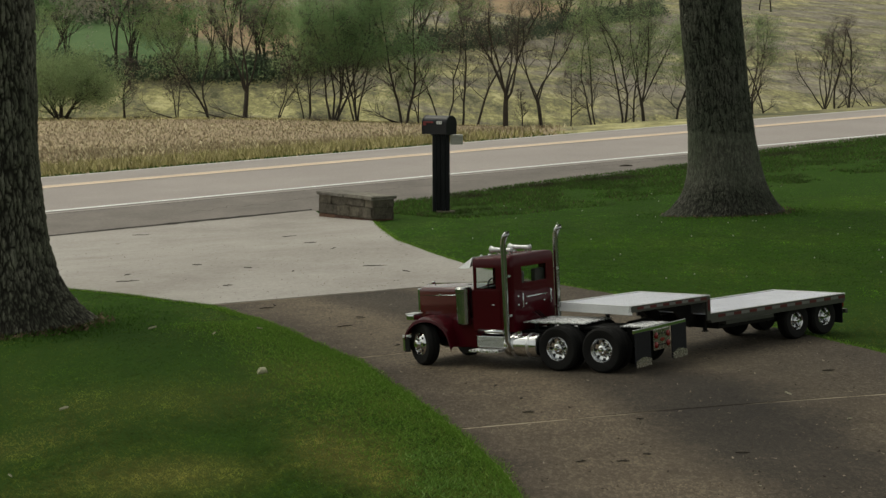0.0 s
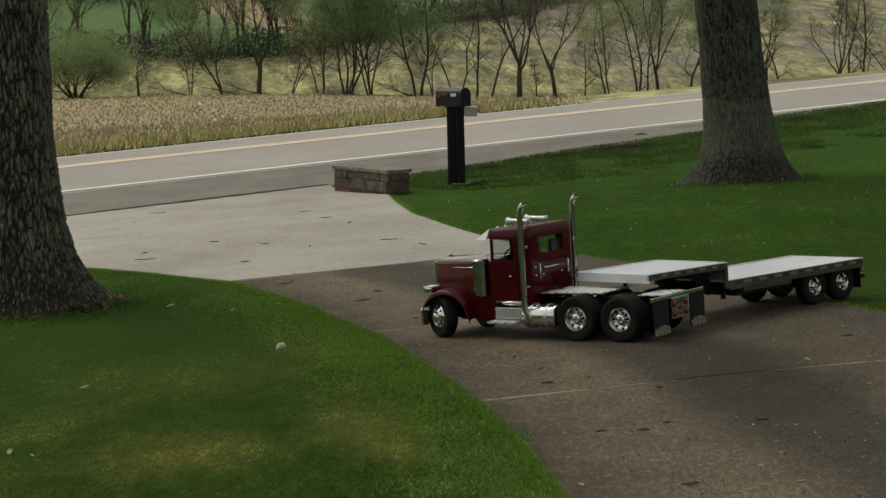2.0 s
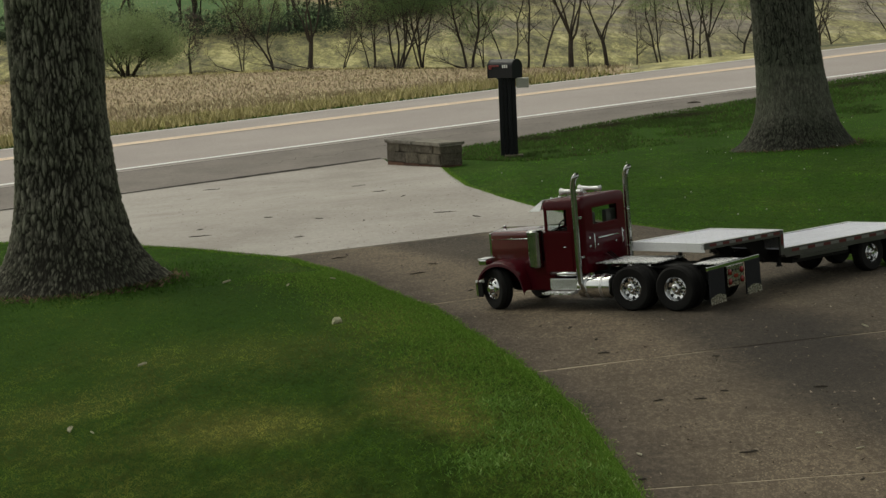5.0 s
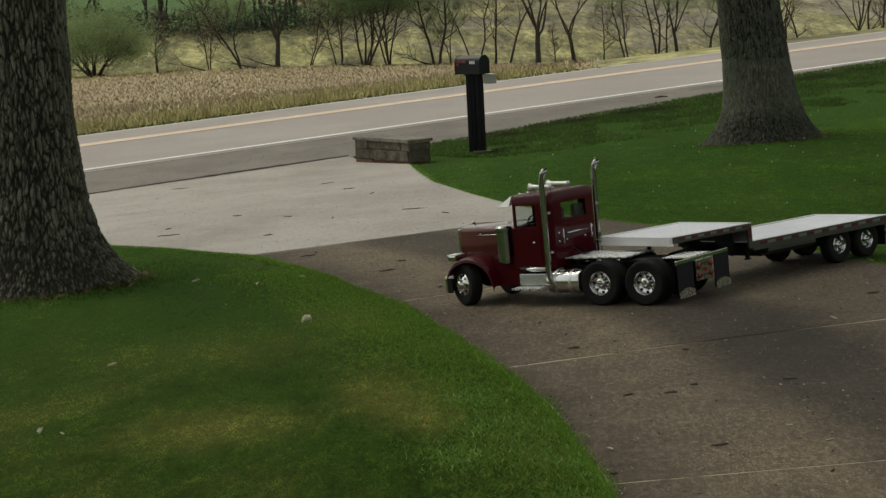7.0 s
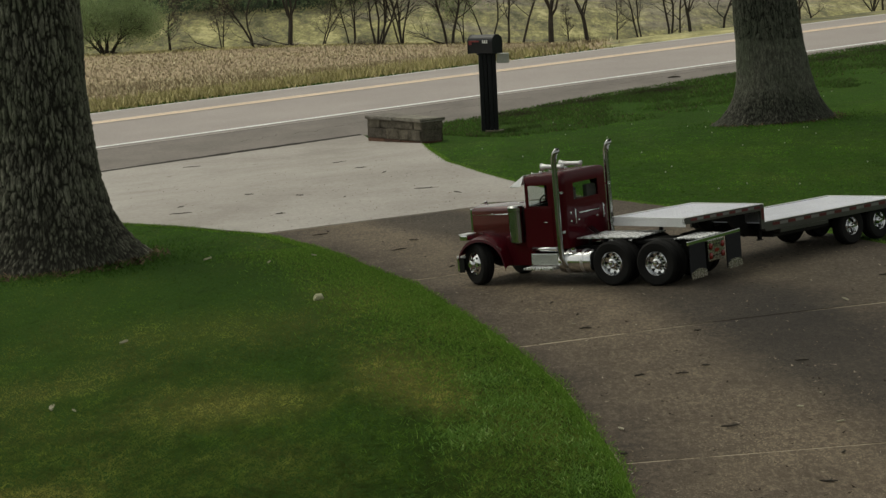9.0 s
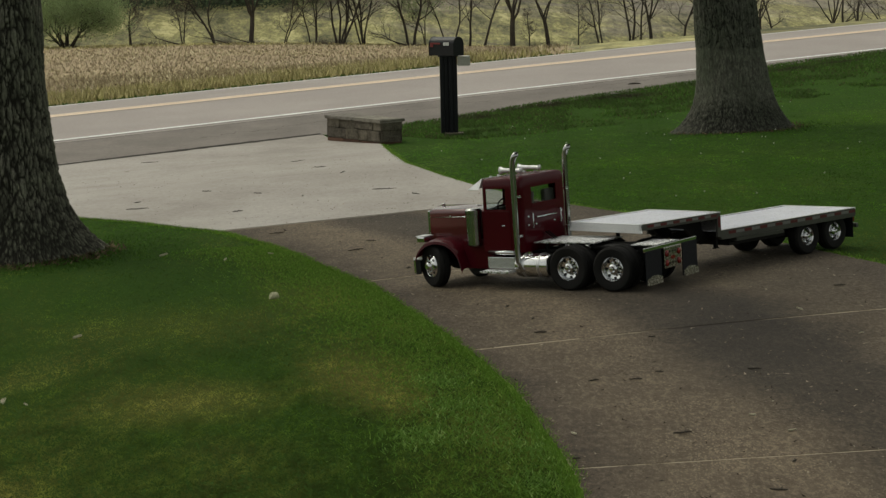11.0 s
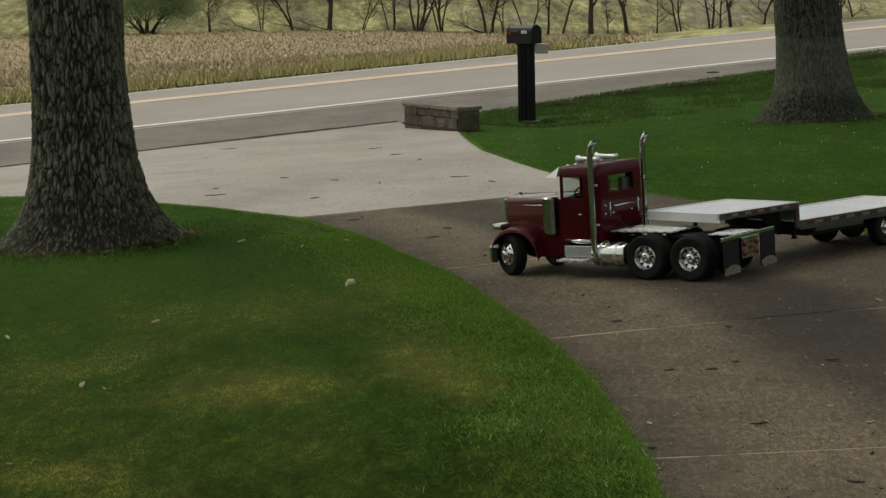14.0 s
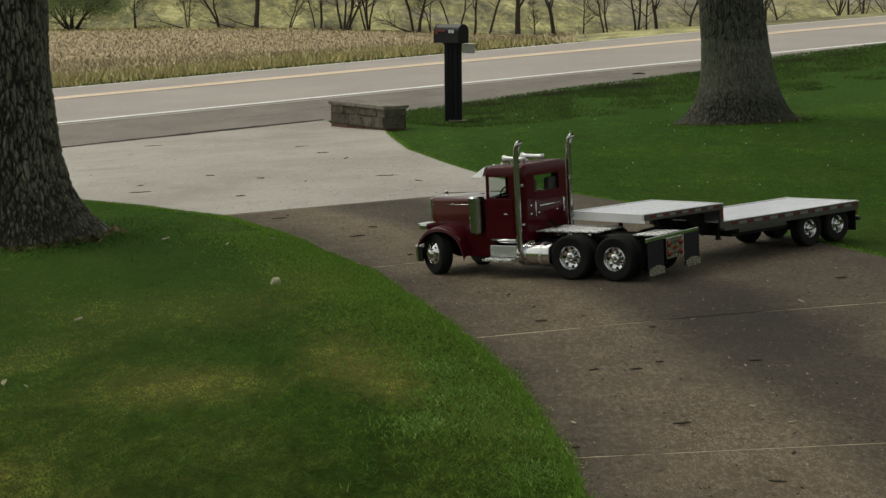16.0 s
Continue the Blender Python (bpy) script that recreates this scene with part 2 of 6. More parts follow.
LINE_WORN = surface("worn_far_line", (0.44, 0.42, 0.41), (0.60, 0.58, 0.57), 0.8, broad=1.5, fine=50, bump=0.1, depth=0.002)
LINE_YELLOW = surface("road_paint_yellow", (0.64, 0.49, 0.36), (0.78, 0.62, 0.47), 0.7, broad=1.5, fine=50, bump=0.1, depth=0.002)

# ---- lie of the land ----
# the road's near white line runs from (-4.7, 27) at 29 degrees to the x axis; s goes along it, q across it
ROAD_U = Vector((math.cos(radians(29)), math.sin(radians(29))))
ROAD_N = Vector((-ROAD_U.y, ROAD_U.x))
ROAD_P = Vector((-4.7, 27.0))


def road_sq(x, y):
    d = Vector((x, y)) - ROAD_P
    return d.dot(ROAD_U), d.dot(ROAD_N)


def road_xy(s, q):
    p = ROAD_P + ROAD_U * float(s) + ROAD_N * float(q)
    return p.x, p.y


def ease(v):
    v = min(1.0, max(0.0, v))
    return v * v * (3 - 2 * v)


def road_z(s):
    return -0.39 + 0.047 * 70 * math.tanh(s / 70)


def crown(q):
    return float(np.interp(q, (-2.3, 0, 3.4, 6.8, 7.3), (-0.11, 0.0, 0.065, -0.04, -0.10)))


def land(x, y):
    """Height of the ground: lawn, road, falling stubble field, hollow and far hillside."""
    s, q = road_sq(x, y)
    lawn = 0.035 * 14 * math.tanh(x / 14) - 0.012 * (max(y, -20) - 6)
    # the drive dips a little where the truck stands
    lawn += (0.0085 * (x - 1.2) - 0.0192 * (y - 11.1)) * math.exp(-(((x - 1.2) ** 2 + (y - 11.1) ** 2) / 4.8) ** 2)
    if q < -2.3:
        return lawn + (road_z(s) - 0.11 - lawn) * ease((q + 9.5) / 7.2)
    if q < 7.3:
        return road_z(s) + crown(q)
    edge, low = road_z(s) - 0.10, -2.2 - 0.012 * x - 2.2 * math.tanh(0.055 * math.log1p(math.exp(min(40.0, (x + 8) / 3))) * 3 / 2.2)
    if q < 92:
        return edge + (low - edge) * (0.35 * ease((q - 7.3) / 30) + 0.65 * (q - 7.3) / 84.7)
    dip = low - 3.4 * ease((q - 92) / 30)
    far = max(0.0, q - 138)
    return dip + 0.107 * far * ease(far / 40) * (1 if far < 400 else (400 + (far - 400) * 0.2) / far) + 0.8 * noise.noise((x * 0.02, y * 0.02, 0)) * ease(far / 60)


def mesh_object(name, verts, faces, mats, parent=None, smooth=False):
    me = bpy.data.meshes.new(name)
    me.from_pydata([tuple(v) for v in verts], [], faces)
    for m in mats if isinstance(mats, (list, tuple)) else [mats]:
        me.materials.append(m)
    if smooth:
        me.polygons.foreach_set("use_smooth", [True] * len(me.polygons))
    me.update()
    ob = new(name, me)
    if parent:
        ob.parent = parent
    return ob


def part(name, bm, material, parent=None, label="", smooth=False):
    me = bpy.data.meshes.new(name)
    bmesh.ops.recalc_face_normals(bm, faces=bm.faces)
    if smooth:
        for f in bm.faces:
            f.smooth = True
    bm.to_mesh(me)
    bm.free()
    me.materials.append(material)
    ob = new(name, me)
    ob.parent = parent
    return tagged(ob, label)


def thing(name, m, label, category, group=""):
    ob = new(name)
    ob.matrix_world = m
    ob.empty_display_size = 0.1
    return tagged(ob, label, category, group)


def spaced(near, step, far, grow=1.22):
    out, d = list(np.arange(-near, near + step / 2, step)), step
    while out[-1] < far:
        d *= grow
        out.append(out[-1] + d)
        out.insert(0, out[0] - d)
    return out


# driveway edges, from the near end to the apron, and the apron's edges on to the road
DRIVE_L = [(-2.0, -9.0), (-0.7, -4.0), (0.1, 0.0), (0.45, 3.0), (0.58, 5.2), (0.58, 6.02), (0.58, 6.5), (0.53, 7.06), (0.48, 7.83), (0.288, 8.939), (0.03, 10.191), (-0.171, 11.279), (-0.713, 12.947), (-1.34, 14.46)]
DRIVE_R = [(1.6, -9.0), (2.7, -4.0), (3.4, 0.0), (3.6, 3.0), (3.6, 5.0), (3.55, 6.2), (3.45, 7.2), (3.35, 8.0), (3.195, 8.986), (2.92, 9.899), (2.722, 10.64), (2.436, 11.888), (1.908, 13.554), (1.09, 15.43)]
APRON_L = [(-1.34, 14.46), (-1.69, 14.9), (-2.07, 15.44), (-2.45, 15.88), (-2.71, 16.15), (-3.4, 16.85), (-4.27, 17.65), (-5.6, 18.9), (-7.2, 20.6), (-8.8, 22.3)]
APRON_R = [(1.09, 15.43), (0.69, 16.8), (0.41, 18.05), (0.21, 19.1), (0.08, 19.9), (-0.06, 22.2), (-0.21, 24.42), (-0.88, 25.55), (-1.04, 26.46)]


def along(line, n):
    """n + 1 points at even steps on a smooth line through the given points."""
    p = np.array(line, float)
    at = np.r_[0, np.cumsum(np.hypot(*np.diff(p, axis=0).T))]
    dense = np.linspace(0, at[-1], 400)
    q = np.stack([np.interp(dense, at, p[:, k]) for k in (0, 1)], 1)
    for _ in range(6):
        q[1:-1] = 0.25 * q[:-2] + 0.5 * q[1:-1] + 0.25 * q[2:]
    return q[np.linspace(0, 399, n + 1).round().astype(int)]


def slab(name, left, right, columns, lift, material, parent=None, thick=0.10, smooth=True):
    """A paved strip between two lines that follows the ground, with edges going down into it."""
    rows, v, f = len(left), [], []
    for a, b in zip(left, right):
        for k in range(columns + 1):
            x, y = np.array(a) + (np.array(b) - np.array(a)) * k / columns
            v.append((x, y, land(x, y) + lift))
    w = columns + 1
    f = [(r * w + c, r * w + c + 1, (r + 1) * w + c + 1, (r + 1) * w + c) for r in range(rows - 1) for c in range(columns)]
    rim = [c for c in range(w)] + [r * w + columns for r in range(1, rows)] + [(rows - 1) * w + c for c in range(columns - 1, -1, -1)] + [r * w for r in range(rows - 2, 0, -1)]
    base = len(v)
    v += [(v[k][0], v[k][1], v[k][2] - thick) for k in rim]
    f += [(rim[k], base + k, base + (k + 1) % len(rim), rim[(k + 1) % len(rim)]) for k in range(len(rim))]
    ob = mesh_object(name, v, f, material, parent)
    share = [k / columns for k in range(w)] * rows
    ob.data.attributes.new("across", "FLOAT", "POINT").data.foreach_set("value", share + [share[k] for k in rim])
    return ob


def inside(x, y, poly):
    hit = False
    for (x1, y1), (x2, y2) in zip(poly, poly[1:] + poly[:1]):
        if (y1 > y) != (y2 > y) and x < (x2 - x1) * (y - y1) / (y2 - y1) + x1:
            hit = not hit
    return hit


PAVED = DRIVE_L + APRON_L[1:] + APRON_R[::-1] + DRIVE_R[::-1][1:]


def verge_q(s):
    """How far the lawn reaches over the road's shoulder."""
    return float(np.interp(s, (-200, 4.2, 5.4, 6.6, 8.3, 10, 12.4, 15, 200), (-2.3, -2.25, -2.05, -1.78, -1.53, -1.36, -0.55, -0.25, -0.25)))


FIELD_END = 14.0  # along the road: stubble to the left of it, pasture beyond


def build_ground():
    xs = spaced(16, 0.4, 2600)
    ys = list(np.arange(-6, 46, 0.4))
    d = 0.4
    while ys[-1] < 3200:
        d = min(d * 1.06, 4.0) if ys[-1] < 420 else d * 1.3
        ys.append(ys[-1] + d)
    d = 0.4
    while ys[0] > -900:
        d *= 1.35
        ys.insert(0, ys[0] - d)
    v = []
    for y in ys:
        for x in xs:
            s, q = road_sq(x, y)
            sunk = 0.05 if verge_q(s) - 0.1 < q < 7.2 or (abs(x) < 14 and -9 < y < 28 and all(inside(x + a, y + b, PAVED) for a in (-0.45, 0.45) for b in (-0.45, 0.45))) else 0.0
            v.append((x, y, land(x, y) - sunk + (0.004 * noise.noise((x * 1.3, y * 1.3, 3)) if q < -2.6 else 0)))
    w, f, kind = len(xs), [], []
    for r in range(len(ys) - 1):
        for c in range(w - 1):
            f.append((r * w + c, r * w + c + 1, (r + 1) * w + c + 1, (r + 1) * w + c))
            s, q = road_sq((xs[c] + xs[c + 1]) / 2, (ys[r] + ys[r + 1]) / 2)
            kind.append(0 if q < 2 else 1 if q < 97 and s < FIELD_END + 0.68 * (q - 8) else 2)
    ob = mesh_object("ground", v, f, [LAWN, STUBBLE_SOIL, HILL], smooth=True)
    ob.data.polygons.foreach_set("material_index", kind)
    return tagged(ob, "mown green lawn, stubble field and far pasture hillside", "ground", kind="structure")


build_ground()


def strip(name, q0, q1, lift, material, s0=-160.0, s1=160.0, parent=None, cuts=4, label="", taper=False):
    v, f = [], []
    stations = list(np.linspace(s0, -22, 30)) + list(np.linspace(-20, 40, 61)) + list(np.linspace(42, s1, 30))
    for s in stations:
        for k in range(cuts + 1):
            edge = max(q0, verge_q(s) - 0.12) if taper else q0
            q = edge + (q1 - edge) * k / cuts
            x, y = road_xy(s, q)
            v.append((x, y, road_z(s) + crown(q) + lift))
    w = cuts + 1
    for r in range(len(stations) - 1):
        for c in range(cuts):
            f.append((r * w + c, r * w + c + 1, (r + 1) * w + c + 1, (r + 1) * w + c))
    return tagged(mesh_object(name, v, f, material, parent, True), label)


road = tagged(strip("road", -0.25, 7.05, 0.0, ASPHALT, cuts=12), "grey two-lane asphalt road with painted lines", "road", kind="structure")
strip("white_edge_line", -0.07, 0.065, 0.006, LINE_WHITE, parent=road, cuts=1, label="worn white edge line")
strip("white_edge_line", 6.25, 6.55, 0.006, LINE_WORN, parent=road, cuts=1, label="worn white edge line")
strip("yellow_line", 3.16, 3.39, 0.006, LINE_YELLOW, parent=road, cuts=1, label="faded yellow centre line")
strip("yellow_line", 3.43, 3.66, 0.006, LINE_YELLOW, parent=road, cuts=1, label="faded yellow centre line")
shoulder = tagged(strip("road_shoulder", -2.3, -0.25, -0.004, SHOULDER, cuts=4, taper=True), "dark patched asphalt shoulder beside the road", "road shoulder", kind="structure")



def aggregate_concrete():
    """Old brown-grey concrete: pale grit showing through, tyre-dark patches, dusty strips."""
    m, n, l, b = nodes_of("driveway_concrete")
    co = n.new("ShaderNodeTexCoord").outputs["Object"]
    c = ramp_node(n, l, noise_node(n, l, co, 0.55, 5, 0.6), [(0.35, (0.052, 0.040, 0.030)), (0.5, (0.088, 0.070, 0.052)), (0.66, (0.128, 0.104, 0.077))])
    c = mix_node(n, l, 0.4, c, ramp_node(n, l, noise_node(n, l, co, 6, 5, 0.7, (1.0, 0.5, 1.0)), [(0.3, (0.045, 0.035, 0.027)), (0.7, (0.150, 0.120, 0.088))]))
    c = mix_node(n, l, 0.42, c, ramp_node(n, l, noise_node(n, l, co, 45, 6, 0.85, (1.0, 0.4, 1.0)), [(0.37, (0.028, 0.022, 0.017)), (0.5, (0.080, 0.063, 0.047)), (0.61, (0.22, 0.18, 0.134))]))
    v = n.new("ShaderNodeTexVoronoi")
    v.inputs["Scale"].default_value = 85
    longer = n.new("ShaderNodeMapping")
    longer.inputs["Scale"].default_value = (1.0, 0.45, 1.0)
    l.new(co, longer.inputs["Vector"])
    l.new(longer.outputs[0], v.inputs["Vector"])
    grit = ramp_node(n, l, v.outputs["Distance"], [(0.14, (1, 1, 1)), (0.36, (0, 0, 0))])
    where = ramp_node(n, l, noise_node(n, l, co, 2.2, 4, 0.6), [(0.42, (0.05,) * 3), (0.62, (0.5,) * 3)])
    c = mix_node(n, l, mix_node(n, l, 1.0, grit, where, "MULTIPLY"), c, (0.28, 0.23, 0.168))
    # tyre tracks run along the drive: a grimy edge, a scoured tan strip, an oily middle
    across = n.new("ShaderNodeAttribute")
    across.attribute_name = "across"
    sway = n.new("ShaderNodeMath")
    sway.operation = "MULTIPLY_ADD"
    l.new(noise_node(n, l, co, 1.1, 6, 0.7), sway.inputs[0])
    sway.inputs[1].default_value = 0.22
    l.new(across.outputs["Fac"], sway.inputs[2])
    worn = ramp_node(n, l, sway.outputs[0], [(0.10, (0.66, 0.64, 0.64)), (0.21, (1.22, 1.19, 1.13)), (0.36, (1.56, 1.52, 1.43)), (0.46, (0.68, 0.68, 0.68)), (0.62, (0.58, 0.58, 0.59)), (0.74, (1.25, 1.23, 1.16)), (1.0, (0.85, 0.85, 0.85))])
    c = mix_node(n, l, 1.0, c, worn, "MULTIPLY")
    stain = blotch(n, l, co, (1.62, 8.95), (0.62, 1.9), -8)
    c = mix_node(n, l, stain, c, mix_node(n, l, 0.38, (0.018, 0.0155, 0.0135), c))
    l.new(c, b.inputs["Base Color"])
    b.inputs["Roughness"].default_value, b.inputs["Specular IOR Level"].default_value = 0.9, 0.25
    k = n.new("ShaderNodeBump")
    k.inputs["Strength"].default_value, k.inputs["Distance"].default_value = 0.6, 0.006
    l.new(noise_node(n, l, co, 70, 4, 0.7), k.inputs["Height"])
    l.new(k.outputs[0], b.inputs["Normal"])
    return m


def pale_concrete():
    """Smooth broom-finished concrete: faint broad stains, streaks along the drive, small dark specks."""
    m, n, l, b = nodes_of("apron_concrete")
    co = n.new("ShaderNodeTexCoord").outputs["Object"]
    c = ramp_node(n, l, noise_node(n, l, co, 0.45, 5, 0.6), [(0.32, (0.320, 0.297, 0.274)), (0.5, (0.366, 0.342, 0.320)), (0.68, (0.400, 0.378, 0.356))])
    c = mix_node(n, l, 1.0, c, ramp_node(n, l, noise_node(n, l, co, 2.4, 6, 0.7, (0.5, 0.35, 1.0)), [(0.33, (0.86, 0.85, 0.84)), (0.52, (1.0, 1.0, 1.0)), (0.7, (1.07, 1.07, 1.07))]), "MULTIPLY")
    c = mix_node(n, l, 1.0, c, ramp_node(n, l, noise_node(n, l, co, 26, 5, 0.75, (1.0, 0.5, 1.0)), [(0.3, (0.86, 0.85, 0.84)), (0.7, (1.12, 1.12, 1.12))]), "MULTIPLY")
    c = mix_node(n, l, ramp_node(n, l, noise_node(n, l, co, 7.5, 3, 0.5, (1.0, 0.45, 1.0)), [(0.70, (0, 0, 0)), (0.78, (0.55,) * 3)]), c, (0.16, 0.135, 0.11))
    l.new(c, b.inputs["Base Color"])
    b.inputs["Roughness"].default_value, b.inputs["Specular IOR Level"].default_value = 0.9, 0.2
    k = n.new("ShaderNodeBump")
    k.inputs["Strength"].default_value, k.inputs["Distance"].default_value = 0.3, 0.003
    l.new(noise_node(n, l, co, 60, 4, 0.7), k.inputs["Height"])
    l.new(k.outputs[0], b.inputs["Normal"])
    return m


DRIVE = aggregate_concrete()
APRON = pale_concrete()
STONE = surface("wall_stone", (0.04, 0.036, 0.03), (0.20, 0.178, 0.15), 0.95, broad=7, fine=28, bump=1.0, depth=0.02, piece=0.25, spec=0.1)
CAP = surface("cap_stone", (0.09, 0.083, 0.074), (0.31, 0.29, 0.26), 0.95, broad=9, fine=45, bump=0.6, depth=0.01, piece=0.15, spec=0.1)
BRICK = surface("red_brick", (0.075, 0.048, 0.040), (0.14, 0.080, 0.062), 0.95, broad=9, fine=70, bump=0.5, depth=0.006, piece=0.25, spec=0.1)
MORTAR = surface("mortar", (0.09, 0.082, 0.07), (0.15, 0.137, 0.12), 0.95, broad=8, fine=80, bump=0.5, depth=0.006, spec=0.1)
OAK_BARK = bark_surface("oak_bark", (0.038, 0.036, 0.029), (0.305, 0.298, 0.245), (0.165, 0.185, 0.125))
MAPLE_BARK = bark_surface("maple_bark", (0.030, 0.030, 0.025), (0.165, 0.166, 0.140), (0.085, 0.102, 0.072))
FAR_BARK = surface("far_bark", (0.046, 0.040, 0.034), (0.098, 0.086, 0.073), 0.95, broad=1.5, fine=12, bump=0.3, depth=0.02, spec=0.1)
LEAF_OAK = blade_surface("oak_leaves", [(0.0, (0.06, 0.10, 0.02)), (0.5, (0.10, 0.15, 0.03)), (1.0, (0.16, 0.20, 0.05))])
# far leaf colours have the bluish haze of distance mixed in
LEAF_SPRING = blade_surface("spring_leaves", [(0.0, (0.1992, 0.2704, 0.1281)), (0.5, (0.2651, 0.3482, 0.1648)), (1.0, (0.3414, 0.4154, 0.2162))], None, (1.0, 0.15), False, 0.5)
LEAF_GREEN = blade_surface("green_leaves", [(0.0, (0.1708, 0.2875, 0.1321)), (0.5, (0.2302, 0.3644, 0.1676)), (1.0, (0.3007, 0.4308, 0.2093))], None, (1.0, 0.15), False, 0.5)
BUD_RED = blade_surface("red_buds", [(0.0, (0.2763, 0.2439, 0.1633)), (0.5, (0.3402, 0.3186, 0.1935)), (1.0, (0.3609, 0.3825, 0.2039))], None, (1.0, 0.15), False, 0.5)


def joint_sand():
    """Sand swept into the joints, grimed over in places."""
    m, n, l, b = nodes_of("sandy_joint")
    co = n.new("ShaderNodeTexCoord").outputs["Object"]
    c = ramp_node(n, l, noise_node(n, l, co, 7.0, 5, 0.75), [(0.36, (0.08, 0.065, 0.05)), (0.47, (0.33, 0.275, 0.205)), (0.7, (0.44, 0.385, 0.30))])
    c = mix_node(n, l, blotch(n, l, co, (1.50, 8.95), (0.55, 1.9), -8, 0.42, 0.85, 2.6, 1.0), c, (0.035, 0.03, 0.025))
    l.new(c, b.inputs["Base Color"])
    b.inputs["Roughness"].default_value, b.inputs["Specular IOR Level"].default_value = 0.95, 0.1
    return m


SAND = joint_sand()


def cut(line, y0, y1, n):
    p = along(line, 399)
    y = np.linspace(y0, y1, n + 1)
    return np.stack([np.interp(y, p[:, 1], p[:, 0]), y], 1)


driveway = tagged(new("driveway"), "dark weathered concrete driveway cast in slabs", "driveway", kind="structure")
LEFT_CUTS = [-9.0, -3.0, 1.5, 4.1, 6.435, 8.78, 11.40, 14.44]
RIGHT_CUTS = [-9.0, -3.0, 1.5, 4.0, 6.43, 9.32, 12.55, 15.43]
JOINT = [0.010, 0.010, 0.010, 0.010, 0.009, 0.016, 0.016, 0.010]
for k in range(7):
    piece = slab("slab", cut(DRIVE_L, LEFT_CUTS[k] + (JOINT[k] if k else 0), LEFT_CUTS[k + 1] - JOINT[k + 1], 14), cut(DRIVE_R, RIGHT_CUTS[k] + 0.8 * JOINT[k], RIGHT_CUTS[k + 1] - 0.8 * JOINT[k + 1], 14), 10, 0.012, DRIVE, driveway)
slab("joint_filler", along(DRIVE_L, 60), along(DRIVE_R, 60), 10, 0.0105, SAND, driveway)
apron_left, apron_right = along(APRON_L, 40), along(APRON_R, 40)
apron = tagged(slab("driveway_apron", apron_left, apron_right, 24, 0.016, APRON), "pale grey concrete driveway apron at the road", "driveway apron", kind="structure")


TAR = surface("tar_and_grime", (0.02, 0.018, 0.016), (0.055, 0.046, 0.04), 0.9, broad=3, fine=40, bump=0.3, depth=0.003, spec=0.1)


def seam(name, ends, width, lift, parent, label, seed, sway=0.02):
    """A thin uneven line of tar or a crack between two places along and across the road."""
    (s0, q0), (s1, q1) = ends
    v, f, n = [], [], 60
    for k in range(n + 1):
        u = k / n
        s, q = s0 + (s1 - s0) * u, q0 + (q1 - q0) * u
        q += sway * noise.noise((s * 2.1, seed, 0)) + 0.6 * sway * noise.noise((s * 7, seed, 1)) + 0.3 * sway * noise.noise((s * 29, seed, 1))
        w = width * (0.55 + 0.9 * abs(noise.noise((s * 4, seed, 2))))
        for side in (-1, 1):
            x, y = road_xy(s, q + side * w / 2)
            v.append((x, y, land(x, y) + lift))
    f = [(2 * k, 2 * k + 1, 2 * k + 3, 2 * k + 2) for k in range(n)]
    return tagged(mesh_object(name, v, f, TAR, parent), label)


seam("tar_joint", ((-5.9, -2.30), (2.9, -2.30)), 0.17, 0.022, apron, "dark grimy joint against the road", 1.0)
seam("crack", ((1.5, -1.3), (6.5, -0.85)), 0.018, 0.004, shoulder, "thin dark crack", 2.0, 0.25)
seam("crack", ((-6.0, -1.75), (-3.0, -1.5)), 0.018, 0.004, shoulder, "thin dark crack", 3.0, 0.2)
seam("crack", ((8.0, -0.75), (12.0, -0.45)), 0.018, 0.004, shoulder, "thin dark crack", 4.0, 0.15)


def box_bm(bm, centre, size, bevel=0.0, turn=None):
    m = Matrix.Translation(centre) @ (turn or Matrix()) @ Matrix.Diagonal((*size, 1))
    r = bmesh.ops.create_cube(bm, size=1.0, matrix=m)
    if bevel:
        vs = set(r["verts"])
        es = [e for e in bm.edges if e.verts[0] in vs and e.verts[1] in vs]
        bmesh.ops.bevel(bm, geom=es, offset=bevel, segments=2, affect="EDGES", profile=0.7)
    return bm


def tube_bm(bm, points, radius, sides=12, close=True, radii=None):
    """A round bar along points."""
    pts = [Vector(p) for p in points]
    rings = []
    for i, p in enumerate(pts):
        d = (pts[min(i + 1, len(pts) - 1)] - pts[max(i - 1, 0)]).normalized()
        a = d.orthogonal().normalized() if i == 0 else (last - d * last.dot(d)).normalized()
        last = a
        b = d.cross(a)
        r = radii[i] if radii else radius
        rings.append([bm.verts.new(p + r * (math.cos(t) * a + math.sin(t) * b)) for t in (2 * math.pi * k / sides for k in range(sides))])
    for r0, r1 in zip(rings, rings[1:]):
        for k in range(sides):
            bm.faces.new((r0[k], r0[(k + 1) % sides], r1[(k + 1) % sides], r1[k]))
    if close:
        bm.faces.new(rings[0][::-1])
        bm.faces.new(rings[-1])
    return bm


